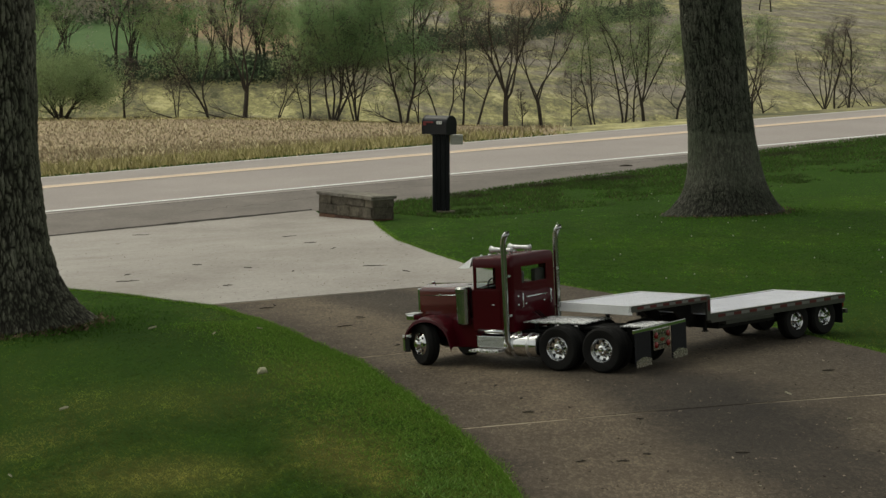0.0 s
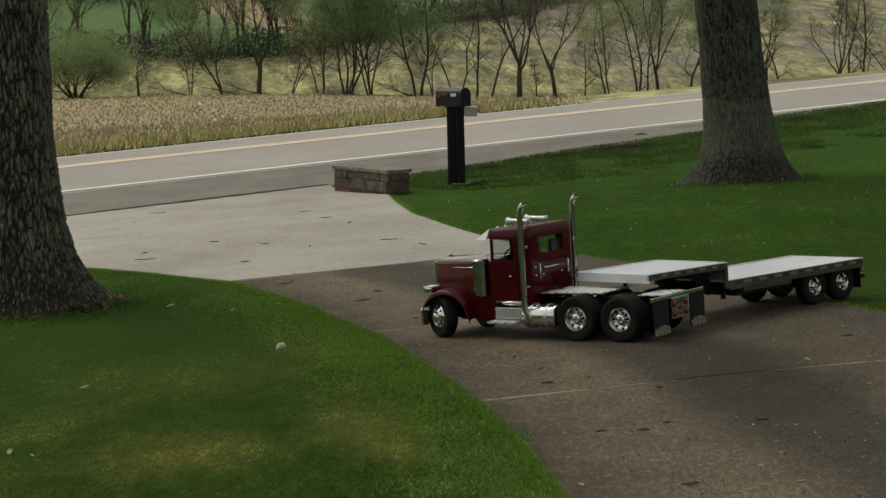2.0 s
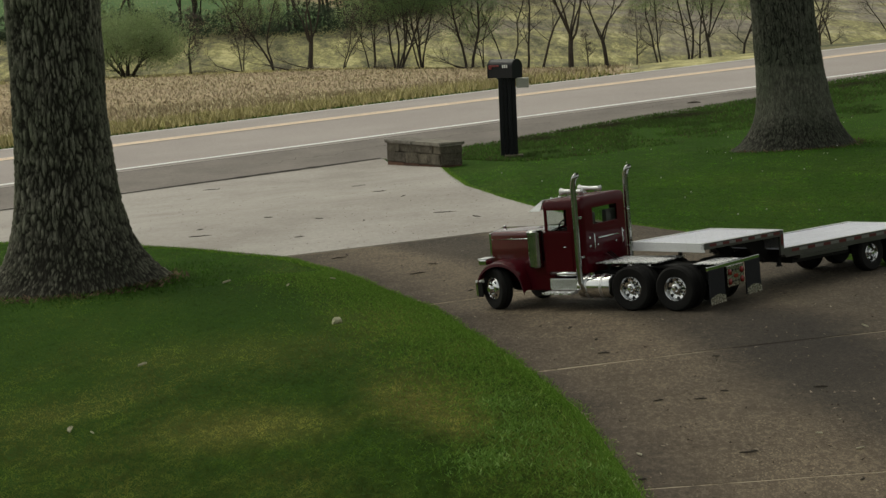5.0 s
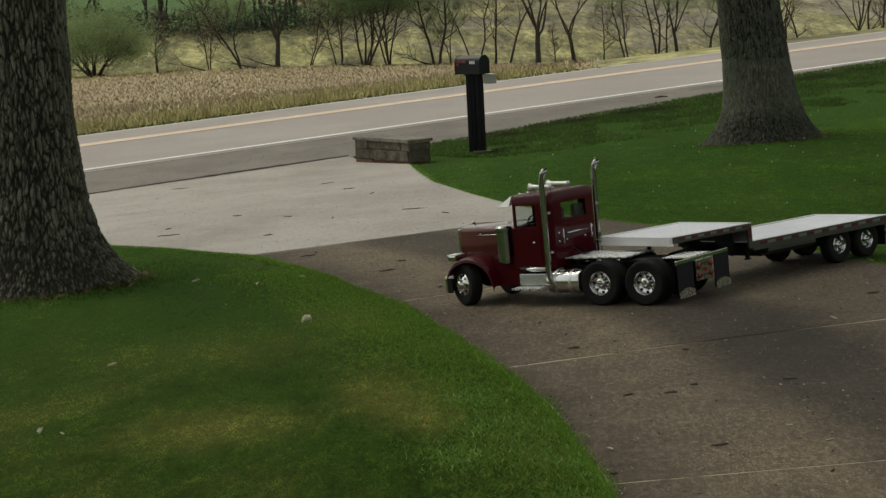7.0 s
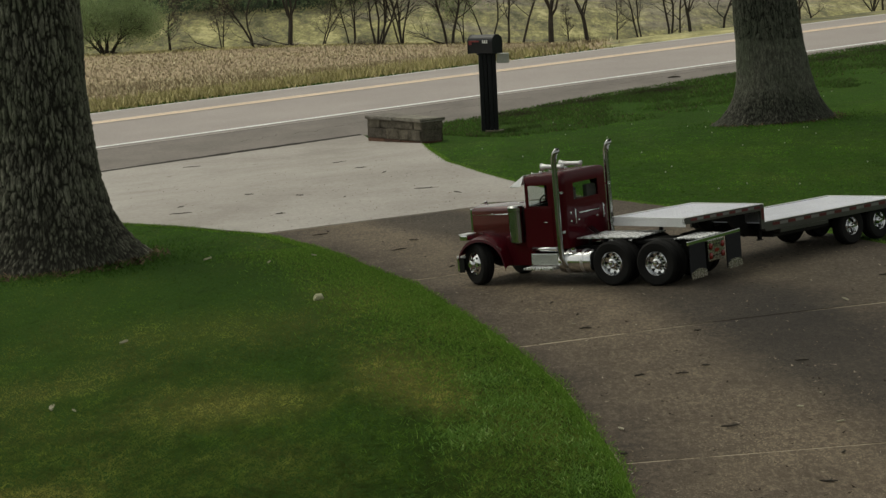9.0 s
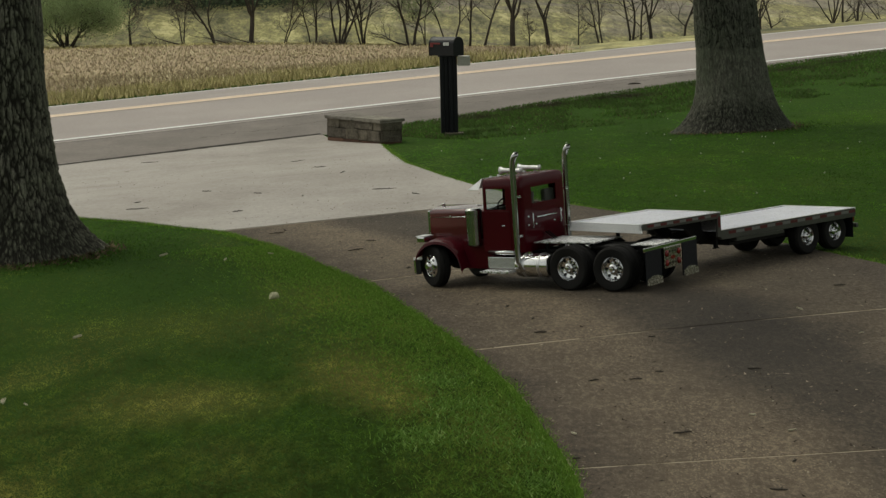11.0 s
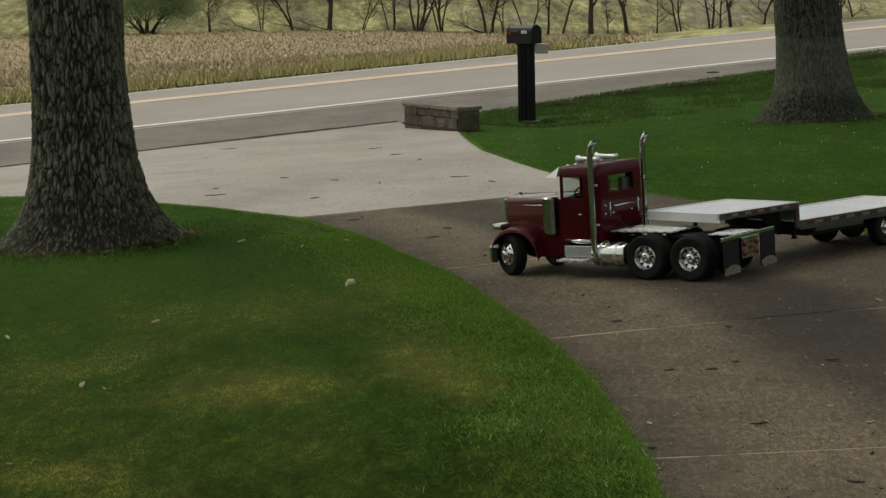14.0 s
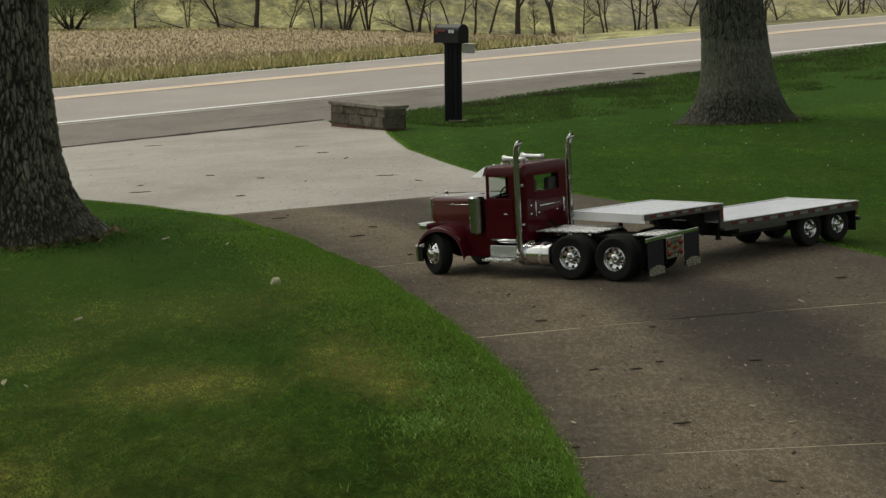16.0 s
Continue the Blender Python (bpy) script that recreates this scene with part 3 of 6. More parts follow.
def lathe_bm(bm, profile, sides=32, m=None):
    """Turned shape round the local y axis: profile of (radius, y)."""
    m = m or Matrix()
    rings = []
    for r, y in profile:
        if r < 1e-6:
            rings.append([bm.verts.new(m @ Vector((0, y, 0)))])
        else:
            rings.append([bm.verts.new(m @ Vector((r * math.cos(t), y, r * math.sin(t)))) for t in (2 * math.pi * k / sides for k in range(sides))])
    for a, b in zip(rings, rings[1:]):
        for k in range(sides):
            q = (k + 1) % sides
            if len(a) == 1 and len(b) > 1:
                bm.faces.new((a[0], b[k], b[q]))
            elif len(b) == 1 and len(a) > 1:
                bm.faces.new((a[k], b[0], a[q]))
            elif len(a) > 1:
                bm.faces.new((a[k], a[q], b[q], b[k]))
    return bm


# ---- branching ----


def grow(rng, p, d, length, radius, level, segs, tips, spread=0.6, up=0.25, kids=(2, 4), thin=0.62, bend=0.10):
    """One limb as a bent chain of segments, and its side limbs."""
    n = 4 if level else 3
    side_at = []
    for i in range(n):
        d = (d + Vector((rng.gauss(0, bend), rng.gauss(0, bend), rng.gauss(0, 0.05) + up * 0.16))).normalized()
        q = p + d * (length / n)
        r = radius * (1 - 0.5 / n)
        segs.append((p.copy(), q.copy(), radius, r, level))
        side_at.append((q.copy(), d.copy(), r))
        p, radius = q, r
    tips.append((p.copy(), level))
    if level <= 0:
        return
    for q, e, r in [side_at[-1]] * 2 + [side_at[rng.randrange(1, n)] for _ in range(rng.randint(*kids) - 1)]:
        a = rng.uniform(0, 2 * math.pi)
        t = (e.orthogonal().normalized() * math.cos(a) + e.cross(e.orthogonal()).normalized() * math.sin(a))
        w = (e + t * spread * rng.uniform(0.6, 1.3) + Vector((0, 0, up * 0.5))).normalized()
        grow(rng, q, w, length * rng.uniform(0.55, 0.8), r * thin * rng.uniform(0.8, 1.1), level - 1, segs, tips, spread, up, kids, thin, bend)


def limbs_mesh(name, segs, material, parent, sides=5):
    v, f = [], []
    for p, q, r0, r1, level in segs:
        d = (q - p).normalized()
        a = d.orthogonal().normalized()
        b = d.cross(a)
        k = sides if level > 0 else 3
        base = len(v)
        for c, r in ((p, r0), (q, r1)):
            v += [c + r * (math.cos(t) * a + math.sin(t) * b) for t in (2 * math.pi * i / k for i in range(k))]
        f += [(base + i, base + (i + 1) % k, base + k + (i + 1) % k, base + k + i) for i in range(k)]
    return mesh_object(name, v, f, material, parent, True)


def twigs_mesh(name, rng, spots, count, length, width, material, parent):
    """Fine twigs as thin slivers that spread upward and outward from the limb ends."""
    v, f = [], []
    for _ in range(count):
        p = spots[rng.randrange(len(spots))]
        d = Vector((rng.gauss(0, 0.6), rng.gauss(0, 0.6), rng.gauss(0.55, 0.4))).normalized()
        b = d.orthogonal().normalized() * width
        q = p + d * length * rng.uniform(0.4, 1.3)
        k = len(v)
        v += [p - b, p + b, q]
        f.append((k, k + 1, k + 2))
    return tagged(mesh_object(name, v, f, material, parent), kind="stuff")


def leaves_mesh(name, rng, spots, count, size, scatter, material, parent):
    v, f = [], []
    for _ in range(count):
        c = spots[rng.randrange(len(spots))] + Vector((rng.gauss(0, scatter), rng.gauss(0, scatter), rng.gauss(0, scatter * 0.8)))
        a = Vector((rng.gauss(0, 1), rng.gauss(0, 1), rng.gauss(0, 1))).normalized()
        b = a.orthogonal().normalized()
        s = size * rng.uniform(0.5, 1.4)
        k = len(v)
        v += [c - a * s, c + b * s * 0.45, c + a * s, c - b * s * 0.45]
        f.append((k, k + 1, k + 2, k + 3))
    return mesh_object(name, v, f, material, parent)


def clumped_leaves(name, rng, spots, count, size, scatter, material, parent, bunch=7, tight=0.16):
    """Leaves in loose bunches round the limb ends, with gaps between the bunches."""
    centres = [rng.choice(spots) + Vector((rng.gauss(0, scatter), rng.gauss(0, scatter), rng.gauss(0, scatter * 0.7))) for _ in range(max(3, count // bunch))]
    return leaves_mesh(name, rng, centres, count, size, tight, material, parent)


# ---- the two old trees on the lawn ----


def old_tree(x, y, radius, flare, lean, seed, label, worn=None, sink=0.06, fine=1.0, relief=1.0, short=1.0, leaves=9000, bark=OAK_BARK, plated=False):
    """A trunk with plated bark, spreading roots and a high crown."""
    rng = random.Random(seed)
    z0 = land(x, y) - sink
    tree = thing("oak_tree", pose(x, y, z0), label, "tree", "old trees on the lawn")
    sides = 620
    heights = list(np.arange(0, 3.0, 0.015)) + list(np.arange(3.0, 4.3, 0.05)) + list(np.arange(4.3, 7.6, 0.25))
    lobes = [rng.uniform(0, 2 * math.pi) for _ in range(6)]
    v, groove, tone = [], [], []
    for z in heights:
        taper = radius * (1.0 - 0.035 * z) + flare * math.exp(-z / 0.26) + 0.10 * radius * math.exp(-z / 0.9)
        for k in range(sides):
            t = 2 * math.pi * k / sides
            root = sum(max(0.0, math.cos(t - a)) ** 6 for a in lobes) * 0.32 * flare * math.exp(-z / 0.22)
            ca, sa = math.cos(t), math.sin(t)
            rr = taper + root
            up = (z - 0.7 * flare * math.exp(-z / 0.26)) * short
            p = Vector((ca * rr, sa * rr, up)) * fine
            p += 0.012 * noise.noise_vector(p * 22) + 0.004 * noise.noise_vector(p * 75)
            # deep furrows wind upward and part the bark into long ridges; shallow cracks cross the ridges
            one = abs(noise.noise((p.x * 13, p.y * 13, p.z * 1.7)))
            two = abs(noise.noise((p.x * 17 + 9, p.y * 17, p.z * 2.8 + 4)))
            cross = abs(noise.noise((p.x * 9, p.y * 9 + 5, p.z * 15)))
            width = 1 + 0.5 * noise.noise((ca * 7, sa * 7, z * 4)) + 0.5 * math.exp(-z / 0.3)
            plate = min(ease(one / (0.125 * width)), ease(two / (0.10 * width)))
            plate *= 1 - 0.65 * (1 - ease(cross / 0.08))
            if plated:
                d3, _ = noise.voronoi(Vector((p.x * 16.5, p.y * 16.5, p.z * 3.7)))
                plate = min(0.06 + 0.94 * ease((d3[1] - d3[0]) / (0.25 * width)), 0.4 + 0.6 * plate)
            if z < 0.8:
                # the swollen foot carries smaller, rougher scales
                d2, a2 = noise.voronoi(Vector((p.x * 30, p.y * 30, p.z * 18)))
                scale = ease((d2[1] - d2[0]) / 0.26)
                plate *= 1 - 0.7 * (1 - scale) * ease((0.62 - z) / 0.45)
            if worn:
                smooth = ease((z - worn[0] - 0.15 * noise.noise((ca * 4, sa * 4, 1))) / 0.3) * ease((worn[1] + 0.02 * noise.noise((ca * 3, sa * 3, 7)) - z) / 0.03)
                plate = plate + 0.55 * smooth * (1 - plate)
            rough = noise.noise((ca * 60, sa * 60, z * 45))
            bump = 0.022 * relief * plate + 0.006 * rough + 0.008 * noise.noise((ca * 9, sa * 9, z * 5)) + 0.02 * noise.noise((ca * 2.2, sa * 2.2, z * 1.1))
            r = taper + root + bump
            v.append((ca * r + lean[0] * z, sa * r + lean[1] * z, z))
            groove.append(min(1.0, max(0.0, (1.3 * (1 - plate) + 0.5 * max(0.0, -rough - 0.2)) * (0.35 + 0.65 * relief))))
            tone.append((0.35 * smooth if worn else 0.0) + 0.5 + 0.5 * noise.noise((p.x * 10, p.y * 10, p.z * 6)) + 0.4 * rough)
    f = [(a * sides + k, a * sides + (k + 1) % sides, (a + 1) * sides + (k + 1) % sides, (a + 1) * sides + k) for a in range(len(heights) - 1) for k in range(sides)]
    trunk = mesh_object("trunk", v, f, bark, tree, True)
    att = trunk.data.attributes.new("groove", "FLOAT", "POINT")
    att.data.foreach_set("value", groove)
    att = trunk.data.attributes.new("tone", "FLOAT", "POINT")
    att.data.foreach_set("value", tone)
    segs, tips = [], []
    top = Vector((lean[0] * 7.4, lean[1] * 7.4, 7.35))
    for k in range(6):
        a = k * 1.05 + rng.uniform(-0.3, 0.3)
        grow(rng, top - Vector((0, 0, 0.2 * k)), Vector((math.cos(a), math.sin(a), 0.75)).normalized(), rng.uniform(3.0, 4.2), radius * 0.42, 3, segs, tips, 0.6, 0.2, (2, 3))
    limbs_mesh("limbs", segs, bark, tree, 7)
    leaves_mesh("crown", rng, [p for p, lv in tips if lv <= 1], leaves, 0.12, 0.45, LEAF_OAK, tree)
    return tree


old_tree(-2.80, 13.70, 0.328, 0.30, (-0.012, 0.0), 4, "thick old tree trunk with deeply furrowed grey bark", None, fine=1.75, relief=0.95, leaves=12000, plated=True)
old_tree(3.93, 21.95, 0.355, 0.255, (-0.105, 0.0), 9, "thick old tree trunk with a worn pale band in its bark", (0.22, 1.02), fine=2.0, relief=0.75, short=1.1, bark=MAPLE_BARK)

# ---- low stone pillar wall beside the apron ----


def stone_wall():
    x, y = -0.429, 24.98
    w = thing("stone_wall", pose(x, y, land(x, y) - 0.025, 0, 0, -58), "low grey stone wall stub with a flat slab cap", "stone wall")
    rng = random.Random(3)
    L, D, H = 1.35, 0.305, 0.315
    part("core", box_bm(bmesh.new(), (0, 0, H / 2), (L - 0.05, D - 0.05, H)), MORTAR, w, "recessed mortar")
    z, course = 0.0, 0
    for height, mat_here, low, high in ((0.07, BRICK, 0.19, 0.23), (0.14, STONE, 0.24, 0.55), (0.11, STONE, 0.26, 0.6)):
        for (ox, oy), turn, run in (((-L / 2, -D / 2), 0, L), ((L / 2, -D / 2), 90, D), ((L / 2, D / 2), 180, L), ((-L / 2, D / 2), 270, D)):
            at = 0.0
            while at < run - 0.02:
                size = min(rng.uniform(low, high), run - at)
                if run - at - size < 0.09:
                    size = run - at
                bm = bmesh.new()
                proud = rng.uniform(-0.006, 0.012)
                box_bm(bm, (at + size / 2, 0.035 - proud, z + height / 2), (size - 0.005, 0.08, height - 0.004), 0.009)
                for vert in bm.verts:
                    vert.co += Vector((rng.uniform(-1, 1), rng.uniform(-1, 1), rng.uniform(-1, 1))) * (0.003 if mat_here is BRICK else 0.008)
                ob = part("brick" if mat_here is BRICK else "stone", bm, mat_here, w)
                ob.matrix_local = pose(ox, oy, 0, 0, 0, turn)
                at += size
        z += height
        course += 1
    for k in range(2):
        bm = box_bm(bmesh.new(), ((k - 0.5) * (L / 2 + 0.03), 0, H + 0.022), (L / 2 + 0.022, D + 0.07, 0.042), 0.01)
        for vert in bm.verts:
            vert.co += Vector((rng.uniform(-1, 1), rng.uniform(-1, 1), rng.uniform(-1, 1))) * 0.009
        part("cap_slab", bm, CAP, w, "flat grey cap slab")


stone_wall()

# ---- mailbox ----
BLACK_PAINT = surface("black_painted_metal", (0.012, 0.013, 0.016), (0.02, 0.021, 0.025), 0.35, broad=6, fine=90, bump=0.05, depth=0.001, spec=0.2)
BLACK_WOOD = surface("black_stained_wood", (0.006, 0.0065, 0.009), (0.015, 0.016, 0.022), 0.42, broad=4, fine=60, bump=0.4, depth=0.003, stretch=(1, 1, 0.08), piece=0.25, spec=0.2)
FLAG_RED = surface("flag_red", (0.16, 0.012, 0.015), (0.22, 0.02, 0.022), 0.5, broad=8, fine=60, bump=0.05, depth=0.001)
OFF_WHITE = surface("weathered_white_plastic", (0.42, 0.41, 0.38), (0.55, 0.54, 0.5), 0.6, broad=8, fine=60, bump=0.1, depth=0.001)
GREY_WOOD = surface("weathered_wood", (0.10, 0.085, 0.065), (0.19, 0.16, 0.125), 0.9, broad=5, fine=50, bump=0.5, depth=0.004, stretch=(0.2, 1, 1))


def mailbox():
    x, y = 0.69, 25.15
    box = thing("mailbox", pose(x, y, land(x, y) - 0.02, 0, 0, 0), "black metal mailbox with a red flag on a black post", "mailbox")
    for k in range(4):
        bm = box_bm(bmesh.new(), (-0.085 + 0.057 * k, 0.02 * (k % 2) - 0.01 - 0.012 * k, 0.53), (0.055, 0.10, 1.06), 0.012)
        part("post_board", bm, BLACK_WOOD, box)
    part("post_core", box_bm(bmesh.new(), (0, -0.005, 0.52), (0.19, 0.05, 1.04), 0.004), BLACK_WOOD, box)
    part("base_board", box_bm(bmesh.new(), (0.06, -0.04, 0.03), (0.24, 0.20, 0.05), 0.008), GREY_WOOD, box, "weathered wooden foot board")
    # arched shell, its long axis going away to the left
    m = pose(-0.02, 0.0, 1.06, 0, 0, 136)
    L, W, S = 0.42, 0.19, 0.145
    arch = [(-W / 2, 0)] + [(-W / 2 * math.cos(t), S + W / 2 * math.sin(t)) for t in np.linspace(0, math.pi, 15)] + [(W / 2, 0)]
    bm = bmesh.new()
    a = [bm.verts.new(m @ Vector((-L / 2, u, w))) for u, w in arch]
    b = [bm.verts.new(m @ Vector((L / 2, u, w))) for u, w in arch]
    for k in range(len(arch)):
        q = (k + 1) % len(arch)
        bm.faces.new((a[k], a[q], b[q], b[k]))
    bm.faces.new(a)
    bm.faces.new(b[::-1])
    shell = part("shell", bm, BLACK_PAINT, box)
    for name, off in (("back_rim", -L / 2 - 0.006), ("door", L / 2 - 0.006)):
        bm = bmesh.new()
        ring0 = [bm.verts.new(m @ Vector((off, u * 1.06, w * 1.03 - 0.004))) for u, w in arch]
        ring1 = [bm.verts.new(m @ Vector((off + 0.014, u * 1.06, w * 1.03 - 0.004))) for u, w in arch]
        for k in range(len(arch)):
            q = (k + 1) % len(arch)
            bm.faces.new((ring0[k], ring0[q], ring1[q], ring1[k]))
        bm.faces.new(ring0)
        bm.faces.new(ring1[::-1])
        part(name, bm, BLACK_PAINT, box)
    part("door_latch", box_bm(bmesh.new(), m @ Vector((L / 2 + 0.02, 0, S + 0.07)), (0.02, 0.03, 0.03), 0.005), BLACK_PAINT, box)
    flag = part("flag", box_bm(bmesh.new(), m @ Vector((0.10, W / 2 + 0.008, S + 0.01)), (0.17, 0.006, 0.022), 0.002, m.to_3x3().to_4x4()), FLAG_RED, box, "red metal flag lying flat")
    part("flag_tip", box_bm(bmesh.new(), m @ Vector((0.165, W / 2 + 0.008, S - 0.01)), (0.05, 0.006, 0.05), 0.002, m.to_3x3().to_4x4()), FLAG_RED, flag)
    # house number shown as plain pale bars
    for k in range(3):
        part("number_bar", box_bm(bmesh.new(), m @ Vector((-0.055 - 0.034 * k, W / 2 + 0.004, S + 0.005)), (0.022, 0.004, 0.042), 0.0, m.to_3x3().to_4x4()), LINE_WHITE, box, "white number bar")
    part("paper_box", box_bm(bmesh.new(), (0.205, 0.02, 0.985), (0.16, 0.20, 0.125), 0.008), OFF_WHITE, box, "off-white plastic newspaper box")
    part("mount_plank", box_bm(bmesh.new(), (0, 0, 1.05), (0.26, 0.15, 0.02), 0.004), BLACK_WOOD, box)


mailbox()

# ---- the model truck and its trailer ----
RED_WAXED = surface("waxed_maroon_paint", (0.062, 0.0014, 0.0056), (0.078, 0.0020, 0.0072), 0.55, broad=5, fine=120, bump=0.0, coat=1.0, rough_var=0.05, spec=0.1, grain=0.2)
RED = surface("maroon_paint", (0.050, 0.0011, 0.0050), (0.066, 0.0016, 0.0064), 0.6, broad=5, fine=120, bump=0.0, coat=0.4, rough_var=0.05, spec=0.05, grain=0.2)
CHROME = surface("chrome", (0.66, 0.67, 0.68), (0.76, 0.77, 0.78), 0.10, 1.0, broad=9, fine=90, bump=0.03, depth=0.0006, rough_var=0.05, grain=0.2)
# duller chrome, with the stacks' dark reflections put into its colour
CHROME_DULL = surface("dull_dark_chrome", (0.34, 0.35, 0.345), (0.46, 0.47, 0.465), 0.17, 1.0, broad=9, fine=90, bump=0.04, depth=0.0006, rough_var=0.06, grain=0.3)
ALU = surface("brushed_aluminium", (0.62, 0.63, 0.65), (0.78, 0.79, 0.81), 0.32, 0.9, broad=3, fine=90, bump=0.04, depth=0.0008, stretch=(0.15, 1, 1), grain=0.2)
BRIGHT_HORN = surface("polished_horn", (0.80, 0.81, 0.82), (0.90, 0.90, 0.91), 0.22, 0.35, broad=9, fine=90, bump=0.02, depth=0.0005, grain=0.2)
RUBBER = surface("tyre_rubber", (0.006, 0.006, 0.006), (0.015, 0.0145, 0.014), 0.8, broad=9, fine=70, bump=0.3, depth=0.002, spec=0.2)
CHASSIS = surface("black_chassis_paint", (0.006, 0.006, 0.0065), (0.014, 0.0135, 0.0135), 0.55, broad=7, fine=80, bump=0.1, depth=0.001, spec=0.25)
FLAP = surface("black_rubber_flap", (0.005, 0.006, 0.009), (0.009, 0.010, 0.014), 0.6, broad=6, fine=60, bump=0.1, depth=0.001, spec=0.25)
PANEL_ALU = surface("dull_panel_aluminium", (0.36, 0.35, 0.32), (0.48, 0.47, 0.43), 0.26, 1.0, broad=6, fine=90, bump=0.04, depth=0.0008, grain=0.3)
# aluminium darkened in colour for side shade and the ground it reflects
RAIL = surface("shade_dark_aluminium", (0.075, 0.075, 0.069), (0.125, 0.125, 0.115), 0.36, 0.6, broad=3, fine=90, bump=0.04, depth=0.0008, stretch=(0.15, 1, 1), grain=0.2)
LAMP_RED = surface("red_lamp_lens", (0.15, 0.010, 0.009), (0.22, 0.016, 0.012), 0.2, broad=20, fine=200, bump=0.1, depth=0.0006)
# both tape colours are lowered for the shade on the rail's side
TAPE_RED = surface("red_reflective_tape", (0.085, 0.006, 0.008), (0.12, 0.010, 0.012), 0.4, broad=12, fine=150, bump=0.03, depth=0.0004)
TAPE_WHITE = surface("white_reflective_tape", (0.15, 0.15, 0.145), (0.22, 0.22, 0.21), 0.4, broad=12, fine=150, bump=0.03, depth=0.0004)
# white that puts sky reflections and bright edges of metal parts into colour
SHEEN_WHITE = surface("sheen_white", (0.80, 0.81, 0.83), (0.86, 0.87, 0.89), 0.3, broad=9, fine=120, bump=0.02, depth=0.0005, coat=0.3, grain=0.2)
SEAT = surface("grey_seat_cloth", (0.07, 0.065, 0.06), (0.12, 0.11, 0.10), 0.9, broad=12, fine=120, bump=0.3, depth=0.001)


def tread_plate():
    m, n, l, b = nodes_of("diamond_tread_plate")
    co = n.new("ShaderNodeTexCoord").outputs["Object"]
    turned = n.new("ShaderNodeMapping")
    turned.inputs["Rotation"].default_value = (radians(20), radians(35), radians(45))
    l.new(co, turned.inputs["Vector"])
    w = n.new("ShaderNodeTexChecker")
    w.inputs["Scale"].default_value = 55
    l.new(turned.outputs[0], w.inputs["Vector"])
    k = n.new("ShaderNodeBump")
    k.inputs["Strength"].default_value, k.inputs["Distance"].default_value = 0.9, 0.004
    l.new(w.outputs["Fac"], k.inputs["Height"])
    l.new(k.outputs[0], b.inputs["Normal"])
    l.new(ramp_node(n, l, noise_node(n, l, co, 30, 3), [(0.3, (0.6, 0.61, 0.62)), (0.7, (0.78, 0.79, 0.8))]), b.inputs["Base Color"])
    rough = ramp_node(n, l, w.outputs["Fac"], [(0.0, (0.12,) * 3), (1.0, (0.45,) * 3)])
    l.new(rough, b.inputs["Roughness"])
    b.inputs["Metallic"].default_value, b.inputs["Roughness"].default_value = 0.75, 0.25
    return m


def deck_plate():
    """Light aluminium sheet, the sky's bluish sheen put into its base colour, dulled in patches; its raised pattern is
    laid on it.
    """
    m, n, l, b = nodes_of("aluminium_deck")
    co = n.new("ShaderNodeTexCoord").outputs["Object"]
    c = ramp_node(n, l, noise_node(n, l, co, 7, 5, 0.7), [(0.3, (0.64, 0.655, 0.75)), (0.7, (0.80, 0.81, 0.91))])
    c = mix_node(n, l, 1.0, c, ramp_node(n, l, noise_node(n, l, co, 3, 4, 0.7, (0.3, 6.0, 1.0)), [(0.3, (0.88,) * 3), (0.7, (1.06,) * 3)]), "MULTIPLY")
    l.new(c, b.inputs["Base Color"])
    b.inputs["Metallic"].default_value = 0.12
    l.new(ramp_node(n, l, noise_node(n, l, co, 40, 4, 0.7), [(0.3, (0.30,) * 3), (0.7, (0.46,) * 3)]), b.inputs["Roughness"])
    return m


def glass():
    m, n, l, b = nodes_of("window_glass")
    b.inputs["Base Color"].default_value = (0.75, 0.8, 0.78, 1)
    b.inputs["Roughness"].default_value, b.inputs["Transmission Weight"].default_value, b.inputs["IOR"].default_value = 0.03, 1.0, 1.05
    return m


TREAD, DECK, GLASS = tread_plate(), deck_plate(), glass()
# the tread bars carry the same sky sheen in their colour
DECK_LUG = surface("raised_deck_tread", (0.76, 0.77, 0.86), (0.88, 0.89, 0.96), 0.3, 0.15, broad=12, fine=120, bump=0.02, depth=0.0004, grain=0.2)
TREAD_BRIGHT = surface("polished_tread", (0.72, 0.73, 0.74), (0.86, 0.87, 0.88), 0.3, 0.5, broad=12, fine=120, bump=0.05, depth=0.0005, grain=0.2)


def lattice_bm(length, height, step, width, m):
    """Crossed slanting ridges that fill a flat rectangle, low and sharp."""
    bm = bmesh.new()
    a, b = length / 2, height / 2
    for slope in (1, -1):
        c = -a - b
        while c < a + b:
            ends = [(x, slope * (x - c)) for x in (max(-a, c - b), min(a, c + b))]
            if ends[1][0] - ends[0][0] > 0.004:
                d = Vector((1, slope, 0)).normalized()
                w = Vector((-d.y, d.x, 0)) * width / 2
                p, q = (Vector((x, y, 0)) for x, y in ends)
                up = Vector((0, 0, 0.0025))
                v = [bm.verts.new(m @ k) for k in (p - w, q - w, q + w, p + w, p + up, q + up)]
                v2 = [bm.verts.new(m @ k) for k in (p - w - up, q - w - up, q + w - up, p + w - up)]
                for f in ((0, 1, 5, 4), (2, 3, 4, 5)):
                    bm.faces.new([v[k] for k in f])
                bm.faces.new(v2)
            c += step
    return bm


